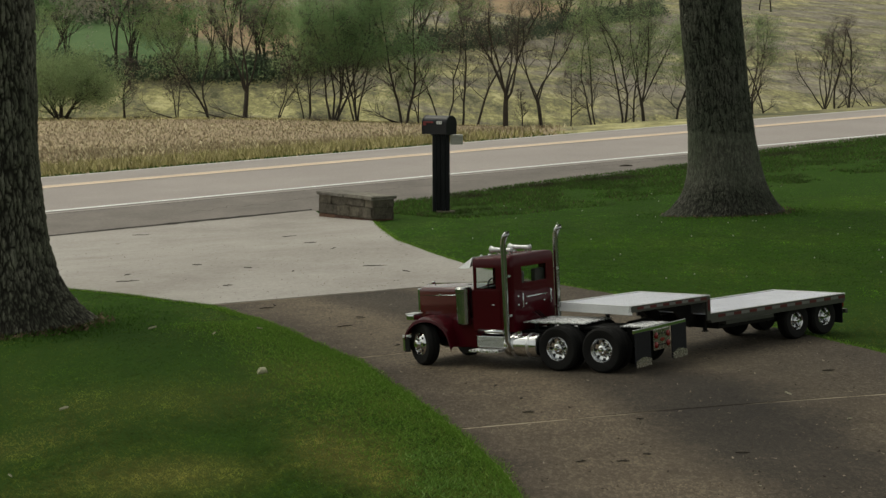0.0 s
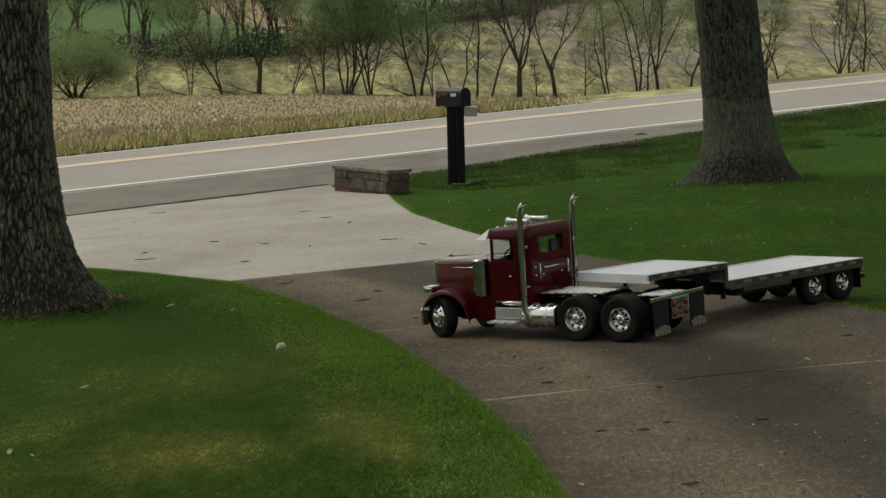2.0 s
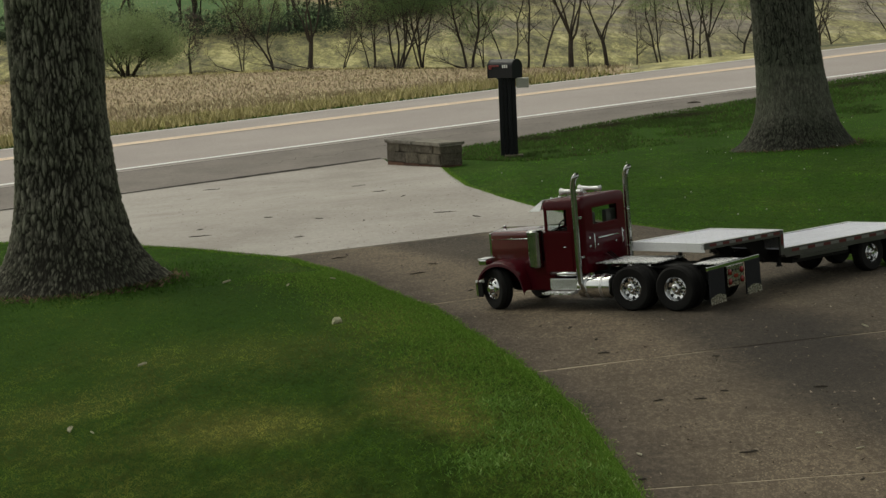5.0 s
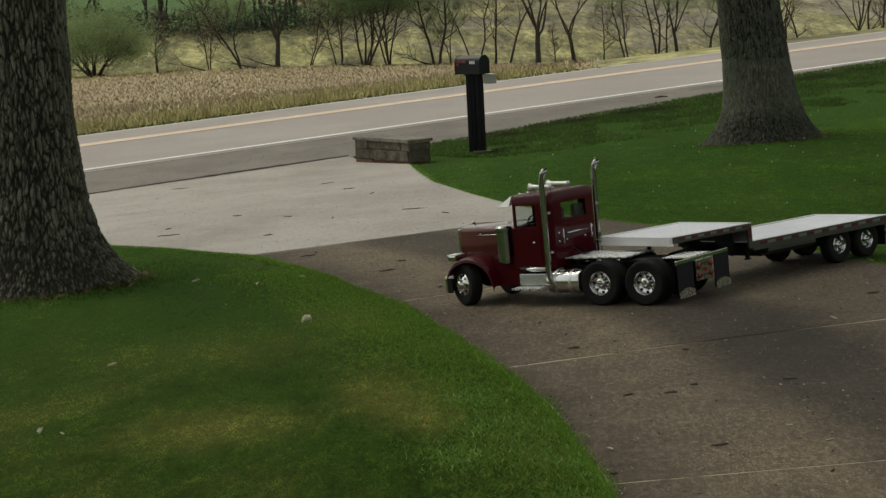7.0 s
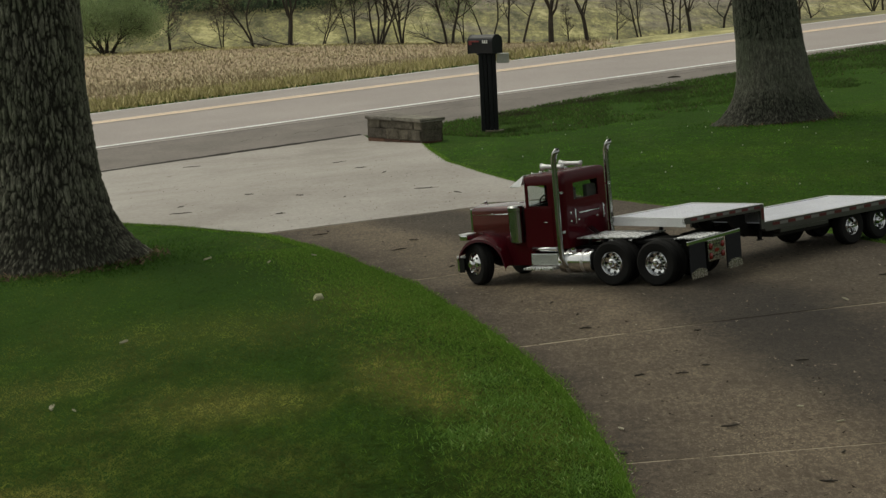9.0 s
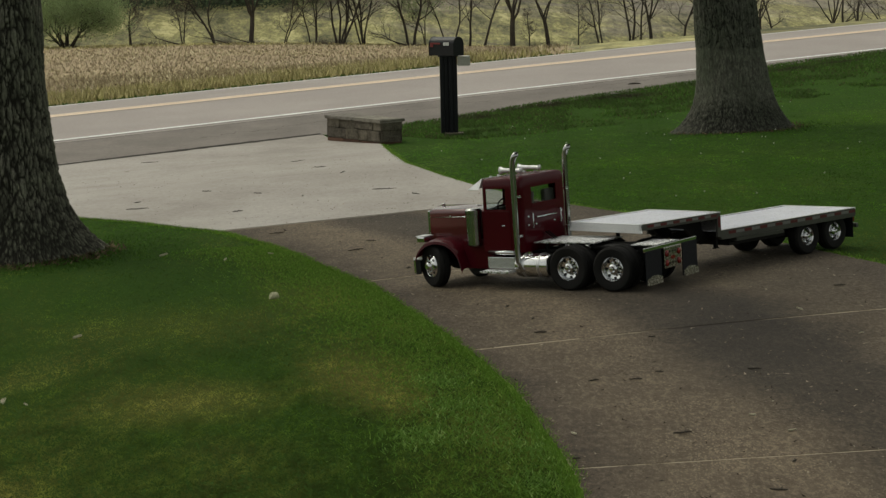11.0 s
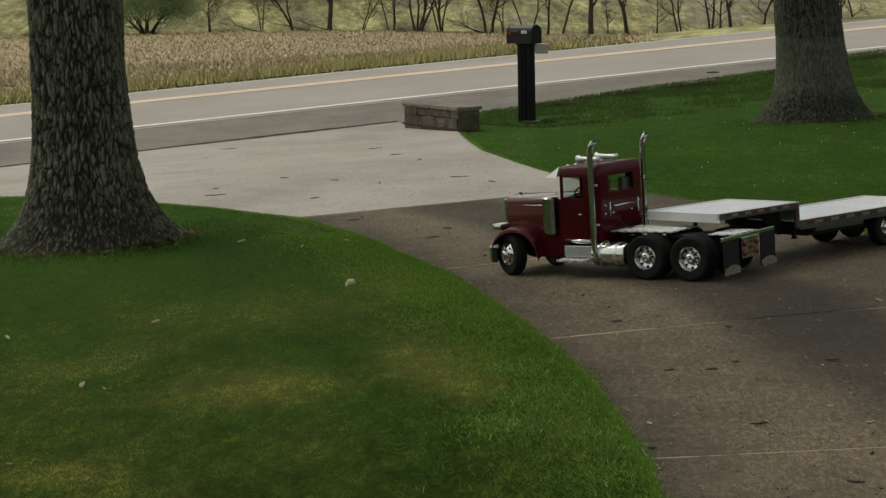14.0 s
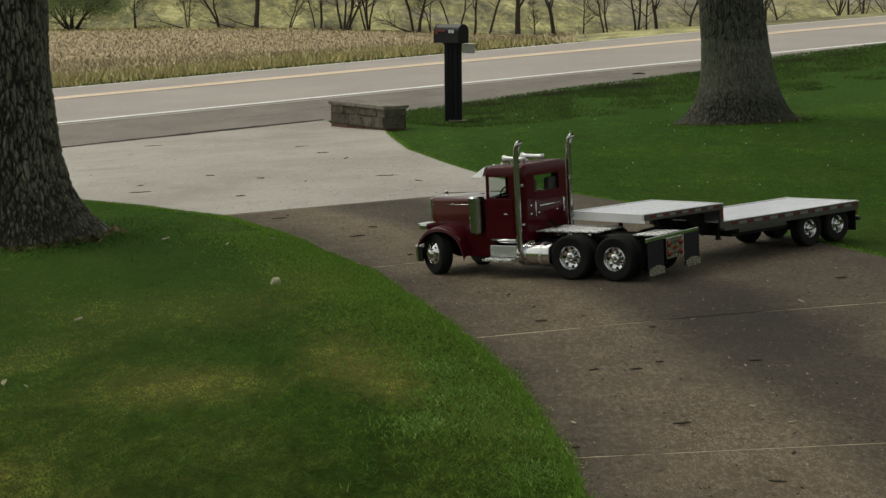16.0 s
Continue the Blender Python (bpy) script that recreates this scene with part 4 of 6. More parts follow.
def arched_bm(width, low, high, thick, m):
    """An upright plate in the y-z plane whose top edge rises in a flat arch."""
    bm = bmesh.new()
    edge = [(-width / 2, 0.0), (width / 2, 0.0)] + [(width * (0.5 - k / 10), low + (high - low) * math.sin(math.pi * k / 10)) for k in range(11)]
    front, back = ([bm.verts.new(m @ Vector((x, y, z))) for y, z in edge] for x in (-thick / 2, thick / 2))
    bm.faces.new(front[::-1])
    bm.faces.new(back)
    for k in range(len(edge)):
        q = (k + 1) % len(edge)
        bm.faces.new((front[k], front[q], back[q], back[k]))
    return bm


def lugs_bm(length, width, step, m, rise=0.0032):
    """Rows of small raised lozenges, each turned against its neighbours."""
    bm = bmesh.new()
    nx, ny = int(length / step), int(width / step)
    for i in range(nx):
        for j in range(ny):
            x, y = (i - (nx - 1) / 2) * step, (j - (ny - 1) / 2) * step
            d = Vector((1, 1 if (i + j) % 2 else -1, 0)).normalized() * step * 0.52
            w = Vector((-d.y, d.x, 0)) * 0.38
            c, up = Vector((x, y, 0)), Vector((0, 0, rise))
            v = [bm.verts.new(m @ k) for k in (c - d, c - w, c + d, c + w, c + up)]
            for k in range(4):
                bm.faces.new((v[k], v[(k + 1) % 4], v[4]))
    return bm


def stand(x, y, heading):
    """A pose on the ground, upright to it, its local x ahead."""
    h, e = radians(heading), 0.05
    gx, gy = (land(x + e, y) - land(x - e, y)) / (2 * e), (land(x, y + e) - land(x, y - e)) / (2 * e)
    up = Vector((-gx, -gy, 1)).normalized()
    ahead = Vector((math.cos(h), math.sin(h), gx * math.cos(h) + gy * math.sin(h))).normalized()
    left = up.cross(ahead)
    m = Matrix((ahead, left, up)).transposed().to_4x4()
    m.translation = (x, y, land(x, y) + 0.012)
    return m


def box(name, c, s, material, parent, bevel=0.003, label="", turn=None):
    return part(name, box_bm(bmesh.new(), c, s, bevel, turn), material, parent, label)


def bar(name, pts, r, material, parent, label="", sides=12):
    return part(name, tube_bm(bmesh.new(), pts, r, sides), material, parent, label, True)


def shade_by_angle(ob, deg=35):
    ob.data.polygons.foreach_set("use_smooth", [True] * len(ob.data.polygons))
    ob.data.set_sharp_from_angle(angle=radians(deg))
    return ob


def road_wheel(parent, x, y, r, width, side, rim_r, deep, turn=0.0):
    """A tyre with tread grooves and a bright dished rim; side: +1 outward to the left."""
    m = pose(x, y, r, 0, 0, turn) @ Matrix.Diagonal((1, side, 1, 1))
    wheel = part("tyre", lathe_bm(bmesh.new(), [(rim_r, -width / 2 + 0.006), (rim_r + 0.012, -width / 2), (r * 0.90, -width / 2), (r * 0.975, -width / 2 + 0.008), (r, -width * 0.30),
                                              (r, -width * 0.17), (r - 0.004, -width * 0.16), (r - 0.004, -width * 0.11), (r, -width * 0.10), (r, width * 0.10), (r - 0.004, width * 0.11), (r - 0.004, width * 0.16),
                                              (r, width * 0.17), (r, width * 0.30), (r * 0.975, width / 2 - 0.008), (r * 0.90, width / 2), (rim_r + 0.012, width / 2), (rim_r, width / 2 - 0.006)], 48, m), RUBBER, parent)
    shade_by_angle(wheel, 30)
    face = width / 2
    if deep:
        prof = [(rim_r + 0.001, face - 0.008), (rim_r - 0.003, face - 0.004), (rim_r - 0.009, face - 0.012), (rim_r - 0.013, face - 0.035), (rim_r * 0.55, face - 0.040), (rim_r * 0.45, face - 0.030),
                (rim_r * 0.40, face - 0.010), (rim_r * 0.26, face - 0.004), (rim_r * 0.18, face + 0.006), (0.0, face + 0.008)]
    else:
        prof = [(rim_r + 0.001, face - 0.008), (rim_r - 0.003, face - 0.003), (rim_r - 0.009, face - 0.010), (rim_r * 0.80, face - 0.004), (rim_r * 0.62, face + 0.004), (rim_r * 0.42, face + 0.008),
                (rim_r * 0.36, face + 0.022), (rim_r * 0.26, face + 0.028), (0.0, face + 0.032)]
    rim = part("rim", lathe_bm(bmesh.new(), prof, 40, m), CHROME, wheel, "polished rim")
    shade_by_angle(rim, 28)
    # hand holes are dark discs on the rim: their shade is colour, not depth
    for k in range(8):
        a = 2 * math.pi * k / 8
        rr = rim_r * (0.72 if not deep else 0.74)
        at = m @ Vector((rr * math.cos(a), face - (0.036 if deep else 0.002), rr * math.sin(a)))
        hole = lathe_bm(bmesh.new(), [(0.0, -0.001), (0.0075, -0.001), (0.0075, 0.004), (0.0, 0.004)], 8, Matrix.Translation(at) @ m.to_3x3().to_4x4())
        part("hand_hole", hole, CHASSIS, rim)
    for k in range(10):
        a = 2 * math.pi * (k + 0.5) / 10
        rr = rim_r * 0.50
        at = m @ Vector((rr * math.cos(a), face - (0.034 if deep else -0.004), rr * math.sin(a)))
        part("lug_nut", lathe_bm(bmesh.new(), [(0.0, -0.002), (0.0035, -0.002), (0.0035, 0.007), (0.0, 0.007)], 6, Matrix.Translation(at) @ m.to_3x3().to_4x4()), CHROME, rim)
    return wheel


def cab_shell(parent):
    x0, x1, a, rc = -0.572, -0.297, 0.228, 0.026
    ring = []

    def corner(cx, cy, start):
        for k in range(5):
            t = radians(start + 22.5 * k)
            ring.append((cx + rc * math.cos(t), cy + rc * math.sin(t), False))

    # counter-clockwise from the front right
    ring += [(x1, -0.195, True), (x1, -0.010, False), (x1, 0.010, True), (x1, 0.195, False)]
    corner(x1 - rc, a - rc, 0)
    ring += [(-0.328, a, True), (-0.462, a, False)]
    corner(x0 + rc, a - rc, 90)
    ring += [(x0, 0.128, True), (x0, -0.128, False)]
    corner(x0 + rc, -a + rc, 180)
    ring += [(-0.462, -a, True), (-0.328, -a, False)]
    corner(x1 - rc, -a + rc, 270)
    bm = bmesh.new()
    cx = (x0 + x1) / 2
    levels = [(0.205, 1.0), (0.30, 1.0), (0.445, 1.0), (0.562, 0.995), (0.592, 0.99), (0.606, 0.965), (0.615, 0.91), (0.619, 0.75)]
    loops = []
    for z, k in levels:
        loops.append([bm.verts.new((cx + (x - cx) * k, y * k, z + (0.010 * (x1 - x) / (x1 - x0) + 0.004 if z > 0.57 else 0))) for x, y, _ in ring])
    n = len(ring)
    for i in range(len(levels) - 1):
        for k in range(n):
            if i == 2 and ring[k][2]:
                continue
            bm.faces.new((loops[i][k], loops[i][(k + 1) % n], loops[i + 1][(k + 1) % n], loops[i + 1][k]))
    bm.faces.new(loops[-1])
    bm.faces.new(loops[0][::-1])
    bmesh.ops.recalc_face_normals(bm, faces=bm.faces)
    bmesh.ops.solidify(bm, geom=bm.faces[:], thickness=0.007)
    cab = part("cab", bm, RED, parent)
    shade_by_angle(cab, 40)
    z, h = 0.5035, 0.122
    for name, c, s in (("rear_window", (x0 + 0.005, 0, z), (0.002, 0.26, h)), ("windscreen_pane", (x1 - 0.005, 0.1025, z), (0.002, 0.19, h)), ("windscreen_pane", (x1 - 0.005, -0.1025, z), (0.002, 0.19, h)),
                       ("door_window", (-0.395, a - 0.006, z), (0.14, 0.002, h)), ("door_window", (-0.395, -a + 0.006, z), (0.14, 0.002, h))):
        pane = box(name, c, s, GLASS, cab, 0.0)
        pane.visible_shadow = False
    box("rear_window_sill", (x0 + 0.004, 0, 0.457), (0.010, 0.262, 0.028), RED, cab, 0.002)
    return cab


def hood_shape(parent):
    bm = bmesh.new()
    loops = []
    for x, w, z0, z1 in ((0.153, 0.112, 0.16, 0.431), (0.138, 0.118, 0.15, 0.438), (-0.08, 0.138, 0.15, 0.441), (-0.298, 0.160, 0.16, 0.444)):
        r = 0.028
        sec = [(-w, z0), (-w, z0 + 0.06)] + [(-w + r - r * math.cos(t), z1 - r + r * math.sin(t)) for t in np.linspace(0, math.pi / 2, 5)]
        sec += [(-w * 0.4, z1 + 0.009), (0, z1 + 0.013), (w * 0.4, z1 + 0.009)]
        sec += [(w - r + r * math.sin(t), z1 - r + r * math.cos(t)) for t in np.linspace(0, math.pi / 2, 5)] + [(w, z0 + 0.06), (w, z0)]
        loops.append([bm.verts.new((x, y, z)) for y, z in sec])
    for a, b in zip(loops, loops[1:]):
        for k in range(len(a) - 1):
            bm.faces.new((a[k], a[k + 1], b[k + 1], b[k]))
    bm.faces.new(loops[0])
    bm.faces.new(loops[-1][::-1])
    return shade_by_angle(part("hood", bm, RED_WAXED, parent), 40)


def fender(parent, side):
    bm = bmesh.new()
    cz = 0.118
    rows = []
    arc = [(0.158 * math.cos(t), cz + 0.03 + 0.135 * math.sin(t)) for t in np.linspace(0.22, math.pi * 0.93, 18)] + [(-0.165, 0.14), (-0.174, 0.115)]
    for x, z in arc:
        rows.append([bm.verts.new((x, side * y, z - dz)) for y, dz in ((0.12, 0.0), (0.20, -0.003), (0.262, 0.004), (0.278, 0.014), (0.281, 0.03))])
    for a, b in zip(rows, rows[1:]):
        for k in range(4):
            bm.faces.new((a[k], a[k + 1], b[k + 1], b[k]))
    bmesh.ops.recalc_face_normals(bm, faces=bm.faces)
    bmesh.ops.solidify(bm, geom=bm.faces[:], thickness=0.005)
    ob = shade_by_angle(part("fender", bm, RED, parent), 40)
    return ob


def tractor():
    t = thing("model_truck", stand(0.385, 11.095, 143.0), "large maroon model semi truck with chrome stacks parked on the driveway", "model truck")
    for s in (1, -1):
        box("frame_rail", (-0.60, 0.075 * s, 0.175), (1.42, 0.022, 0.055), CHASSIS, t)
    cab_shell(t)
    hood_shape(t)
    box("firewall_cowl", (-0.235, 0, 0.190), (0.20, 0.40, 0.17), RED, t, 0.012, "maroon cowl under the cab")
    grille = box("grille", (0.160, 0, 0.298), (0.016, 0.222, 0.258), CHROME, t, 0.006, "chrome grille surround")
    box("grille_core", (0.1695, 0, 0.298), (0.004, 0.190, 0.228), CHASSIS, grille, 0.0)
    for k in range(11):
        box("grille_bar", (0.172, -0.085 + 0.017 * k, 0.298), (0.004, 0.005, 0.222), CHROME, grille, 0.001)
    bar("hood_ornament", [(0.145, 0, 0.436), (0.135, 0, 0.454), (0.120, 0, 0.456)], 0.005, CHROME, t, "small chrome ornament")
    for s in (1, -1):
        bar("hood_trim", [(0.150, 0.1145 * s, 0.389), (-0.08, 0.1395 * s, 0.394), (-0.21, 0.1515 * s, 0.398)], 0.0022, CHROME, t, "thin chrome trim line")
        lathe = lathe_bm(bmesh.new(), [(0.0, -0.002), (0.007, -0.002), (0.006, 0.003), (0.0, 0.004)], 10, pose(-0.01, 0.134 * s, 0.396) @ Matrix.Diagonal((1, s, 1, 1)))
        part("hood_latch", lathe, CHROME, t)
        fender(t, s)
        # headlamp pod on the fender's nose
        pod = box("headlamp_pod", (0.142, 0.190 * s, 0.272), (0.055, 0.085, 0.034), CHROME, t, 0.010, "chrome headlamp pod")
        box("pod_cap", (0.140, 0.192 * s, 0.291), (0.060, 0.090, 0.005), SHEEN_WHITE, pod, 0.002, "white cap on the pod")
        # the bumper's highlight is made as a white piece
        box("bumper_end", (0.160, 0.246 * s, 0.163), (0.050, 0.020, 0.014), SHEEN_WHITE, t, 0.004, "bumper corner coloured as a white highlight")
        for k in (-1, 1):
            box("headlamp", (0.1705, (0.190 + 0.02 * k) * s, 0.272), (0.004, 0.03, 0.022), TAPE_WHITE, pod, 0.001)
        # step box, tank, cleaner, stack
        step = box("step_box", (-0.425, 0.205 * s, 0.148), (0.182, 0.085, 0.064), CHROME, t, 0.003, "diamond tread step box")
        part("tread_pattern", lattice_bm(0.176, 0.058, 0.0165, 0.0042, pose(-0.425, 0.2485 * s, 0.148, 90, 0, 0)), TREAD_BRIGHT, step, "bright crossed tread ridges")
        box("step_tread", (-0.410, 0.256 * s, 0.101), (0.195, 0.100, 0.012), TREAD, step, 0.002, "projecting tread step")
        part("step_pattern", lugs_bm(0.190, 0.095, 0.020, pose(-0.410, 0.256 * s, 0.107)), TREAD_BRIGHT, step)
        bar("step_rail", [(-0.335, 0.228 * s, 0.203), (-0.515, 0.228 * s, 0.203)], 0.014, CHROME, step, "chrome tube")
        tank = part("fuel_tank", lathe_bm(bmesh.new(), [(0.0, -0.112), (0.052, -0.110), (0.063, -0.103), (0.066, -0.092), (0.066, 0.092), (0.063, 0.103), (0.052, 0.110), (0.0, 0.112)], 32,
                                          pose(-0.628, 0.205 * s, 0.134, 0, 0, 90)), CHROME, t, "polished round fuel tank", True)
        shade_by_angle(tank, 35)
        for k in (-0.05, 0.05):
            part("tank_strap", lathe_bm(bmesh.new(), [(0.066, -0.008), (0.0685, -0.008), (0.0685, 0.008), (0.066, 0.008)], 32, pose(-0.628 + k, 0.205 * s, 0.134, 0, 0, 90)), ALU, tank)
        part("tank_cap", lathe_bm(bmesh.new(), [(0.0, -0.006), (0.014, -0.006), (0.014, 0.006), (0.0, 0.008)], 12, pose(-0.60, 0.215 * s, 0.204, 90, 0, 0)), CHROME, tank)
        cleaner = part("air_cleaner", lathe_bm(bmesh.new(), [(0.0, -0.105), (0.040, -0.105), (0.046, -0.098), (0.046, 0.075), (0.049, 0.078), (0.049, 0.098), (0.040, 0.108), (0.0, 0.110)], 28,
                                               pose(-0.226, 0.206 * s, 0.343, 90, 0, 0)), CHROME_DULL, t, "chrome air cleaner canister", True)
        shade_by_angle(cleaner, 35)
        stack = part("exhaust_pipe", tube_bm(bmesh.new(), [(-0.60, 0.215 * s, 0.10), (-0.575, 0.262 * s, 0.115), (-0.554, 0.272 * s, 0.16), (-0.552, 0.272 * s, 0.30), (-0.552, 0.272 * s, 0.50), (-0.552, 0.272 * s, 0.675),
                                                            (-0.555, 0.272 * s, 0.715), (-0.564, 0.272 * s, 0.741), (-0.582, 0.272 * s, 0.760)], 0.0165, 20), CHROME_DULL, t, "tall curved chrome exhaust stack", True)
        # the closed pipe end gets a dark disc as its shaded mouth
        part("stack_mouth", lathe_bm(bmesh.new(), [(0.0, -0.001), (0.0135, -0.001), (0.0135, 0.0012), (0.0, 0.0012)], 16, pose(-0.583, 0.272 * s, 0.7612, 0, 46, 0) @ pose(0, 0, 0, 90, 0, 0)), CHASSIS, stack, "dark disc standing for the shaded pipe opening")
        for z in (0.30, 0.52):
            box("stack_clamp", (-0.556, 0.250 * s, z), (0.030, 0.030, 0.012), CHROME, stack, 0.002)
        # horns, door and handles
        part("air_horn", tube_bm(bmesh.new(), [(-0.492, 0.095 * s, 0.652), (-0.480, 0.095 * s, 0.653), (-0.42, 0.095 * s, 0.654), (-0.375, 0.095 * s, 0.654), (-0.352, 0.095 * s, 0.654)], 0.01, 14, True,
                                 [0.017, 0.012, 0.011, 0.014, 0.023]), BRIGHT_HORN, t, "chrome roof air horn", True)
        for k in (-0.46, -0.39):
            box("horn_foot", (k, 0.095 * s, 0.632), (0.014, 0.012, 0.035), CHROME, t, 0.001)
        door = box("door", (-0.395, 0.2285 * s, 0.325), (0.185, 0.006, 0.225), RED, t, 0.002)
        bar("door_handle", [(-0.455, 0.236 * s, 0.355), (-0.430, 0.236 * s, 0.355)], 0.003, CHROME, door, "chrome handle", 8)
        bar("mirror_arm", [(-0.300, 0.23 * s, 0.47), (-0.292, 0.268 * s, 0.475)], 0.003, CHROME, t, "", 8)
        bar("grab_handle", [(-0.573, 0.145 * s, 0.335), (-0.587, 0.145 * s, 0.338), (-0.587, 0.145 * s, 0.415), (-0.573, 0.145 * s, 0.418)], 0.0035, CHROME, t, "chrome grab handle", 8)
        for yy, zz in ((0.172, 0.400), (0.172, 0.352), (0.095, 0.352)):
            part("marker_lamp", lathe_bm(bmesh.new(), [(0.0, 0.0), (0.0072, 0.0), (0.006, 0.004), (0.0, 0.005)], 10, pose(-0.5725, yy * s, zz, 0, 0, 90)), CHROME, t, "small round chrome lamp")
        seat = box("seat", (-0.49, 0.105 * s, 0.36), (0.11, 0.12, 0.05), SEAT, t, 0.014, "grey cloth seat")
        box("headrest", (-0.528, 0.105 * s, 0.455), (0.030, 0.100, 0.16), SEAT, seat, 0.012)
        # wheels
        road_wheel(t, 0.05, 0.222 * s, 0.123, 0.072, s, 0.068, False, -25.0)
        for ax in (-0.863, -1.144):
            road_wheel(t, ax, 0.225 * s, 0.123, 0.066, s, 0.068, True)
            road_wheel(t, ax, 0.148 * s, 0.123, 0.066, s, 0.068, True)
        flap = box("mud_flap", (-1.372, 0.200 * s, 0.135), (0.006, 0.165, 0.180), FLAP, t, 0.001, "black rubber mud flap")
        part("flap_weight", arched_bm(0.160, 0.034, 0.050, 0.006, pose(-1.379, 0.200 * s, 0.040, 0, 4, 0)), PANEL_ALU, flap, "bright metal flap weight with an arched top")
    for ax in (0.05, -0.863, -1.144):
        bar("axle", [(ax, -0.19, 0.1175), (ax, 0.19, 0.1175)], 0.016, CHASSIS, t)
        part("axle_housing", lathe_bm(bmesh.new(), [(0.0, -0.05), (0.03, -0.045), (0.044, 0.0), (0.03, 0.045), (0.0, 0.05)], 14, pose(ax, 0, 0.1175)), CHASSIS, t)
    bumper = box("front_bumper", (0.176, 0, 0.120), (0.018, 0.51, 0.085), CHROME, t, 0.006, "chrome front bumper")
    for s in (1, -1):
        box("bumper_return", (0.153, 0.252 * s, 0.118), (0.034, 0.008, 0.088), CHASSIS, bumper, 0.002, "dark turned-back bumper end")
    visor = bmesh.new()
    v = [visor.verts.new(p) for p in ((-0.300, -0.212, 0.620), (-0.300, 0.212, 0.620), (-0.222, 0.244, 0.560), (-0.222, -0.244, 0.560), (-0.302, 0.250, 0.560), (-0.302, -0.250, 0.560))]
    for q in ((0, 1, 2, 3), (1, 4, 2), (0, 3, 5)):
        visor.faces.new([v[k] for k in q])
    bmesh.ops.recalc_face_normals(visor, faces=visor.faces)
    bmesh.ops.solidify(visor, geom=visor.faces[:], thickness=0.003)
    # the visor's sky reflection is put into its white colour
    part("sun_visor", visor, SHEEN_WHITE, t, "windscreen visor coloured white for its sky reflection")
    for k in range(5):
        part("roof_marker", lathe_bm(bmesh.new(), [(0.0, 0.0), (0.010, 0.0), (0.008, 0.010), (0.0, 0.014)], 10, pose(-0.327, -0.16 + 0.08 * k, 0.618, 90, 0, 0)), CHROME, t)
    bar("rear_rail", [(-0.573, -0.1, 0.392), (-0.587, -0.098, 0.392), (-0.587, 0.098, 0.392), (-0.573, 0.1, 0.392)], 0.0045, CHROME, t, "chrome rail across the back of the cab", 8)
    bar("steering_wheel", [(-0.365 + 0.012 * math.cos(a), 0.105 + 0.04 * math.cos(a), 0.455 + 0.04 * math.sin(a)) for a in np.linspace(0, 2 * math.pi, 20)], 0.004, CHASSIS, t, "", 6)
    box("dashboard", (-0.315, 0, 0.42), (0.05, 0.40, 0.05), CHASSIS, t, 0.01)
    deck = box("deck_plate", (-0.785, 0, 0.252), (0.40, 0.30, 0.006), TREAD, t, 0.001, "diamond tread plate behind the cab")
    part("deck_pattern", lugs_bm(0.39, 0.29, 0.021, pose(-0.785, 0, 0.255)), TREAD_BRIGHT, deck)
    for k in range(4):
        for s in (1, -1):
            box("deck_post", (-0.63 - 0.10 * k, 0.085 * s, 0.225), (0.014, 0.020, 0.050), CHASSIS, deck, 0.001)
    deck = box("rear_deck_plate", (-1.27, 0, 0.240), (0.16, 0.26, 0.006), TREAD, t, 0.001, "diamond tread plate between the frame rails")
    part("deck_pattern", lugs_bm(0.15, 0.25, 0.021, pose(-1.27, 0, 0.243)), TREAD_BRIGHT, deck)
    for s in (1, -1):
        box("deck_post", (-1.27, 0.085 * s, 0.218), (0.10, 0.020, 0.038), CHASSIS, deck, 0.001)
    box("fifth_wheel", (-1.03, 0, 0.222), (0.20, 0.20, 0.020), CHASSIS, t, 0.006, "black greased coupling plate")
    for k in range(3):
        bar("air_line", [(-0.57, -0.03 + 0.03 * k, 0.30), (-0.66, -0.02 + 0.02 * k, 0.235), (-0.80, 0.02 * k, 0.228), (-0.93, 0.015 * k, 0.235)], 0.004, (CHASSIS, CHASSIS, CHROME)[k], t, "", 8)
    box("rear_crossbar", (-1.366, 0, 0.232), (0.014, 0.57, 0.022), CHROME, t, 0.003, "bright rear crossbar")
    panel = box("light_panel", (-1.376, 0, 0.165), (0.006, 0.175, 0.112), PANEL_ALU, t, 0.002, "dull aluminium rear light panel")
    for yy in (-0.066, 0.066):
        for zz in (-0.028, 0.024):
            part("tail_lamp", lathe_bm(bmesh.new(), [(0.0, 0.0), (0.0185, 0.0), (0.0165, 0.006), (0.0, 0.009)], 18, pose(-1.379, yy, 0.165 + zz, 0, 0, 90)), LAMP_RED, panel, "round red lamp", True)
    part("badge", lathe_bm(bmesh.new(), [(0.0, 0.0), (0.024, 0.0), (0.022, 0.003), (0.0, 0.003)], 20, pose(-1.379, 0, 0.163, 0, 0, 90) @ Matrix.Diagonal((1, 1, 0.45, 1))), LAMP_RED, panel, "plain dark red oval badge")
    for yy in (-0.03, 0.0, 0.03):
        for zz in (-0.03, 0.03):
            box("panel_slot", (-1.3795, yy, 0.165 + zz), (0.003, 0.014, 0.008), CHASSIS, panel, 0.0)


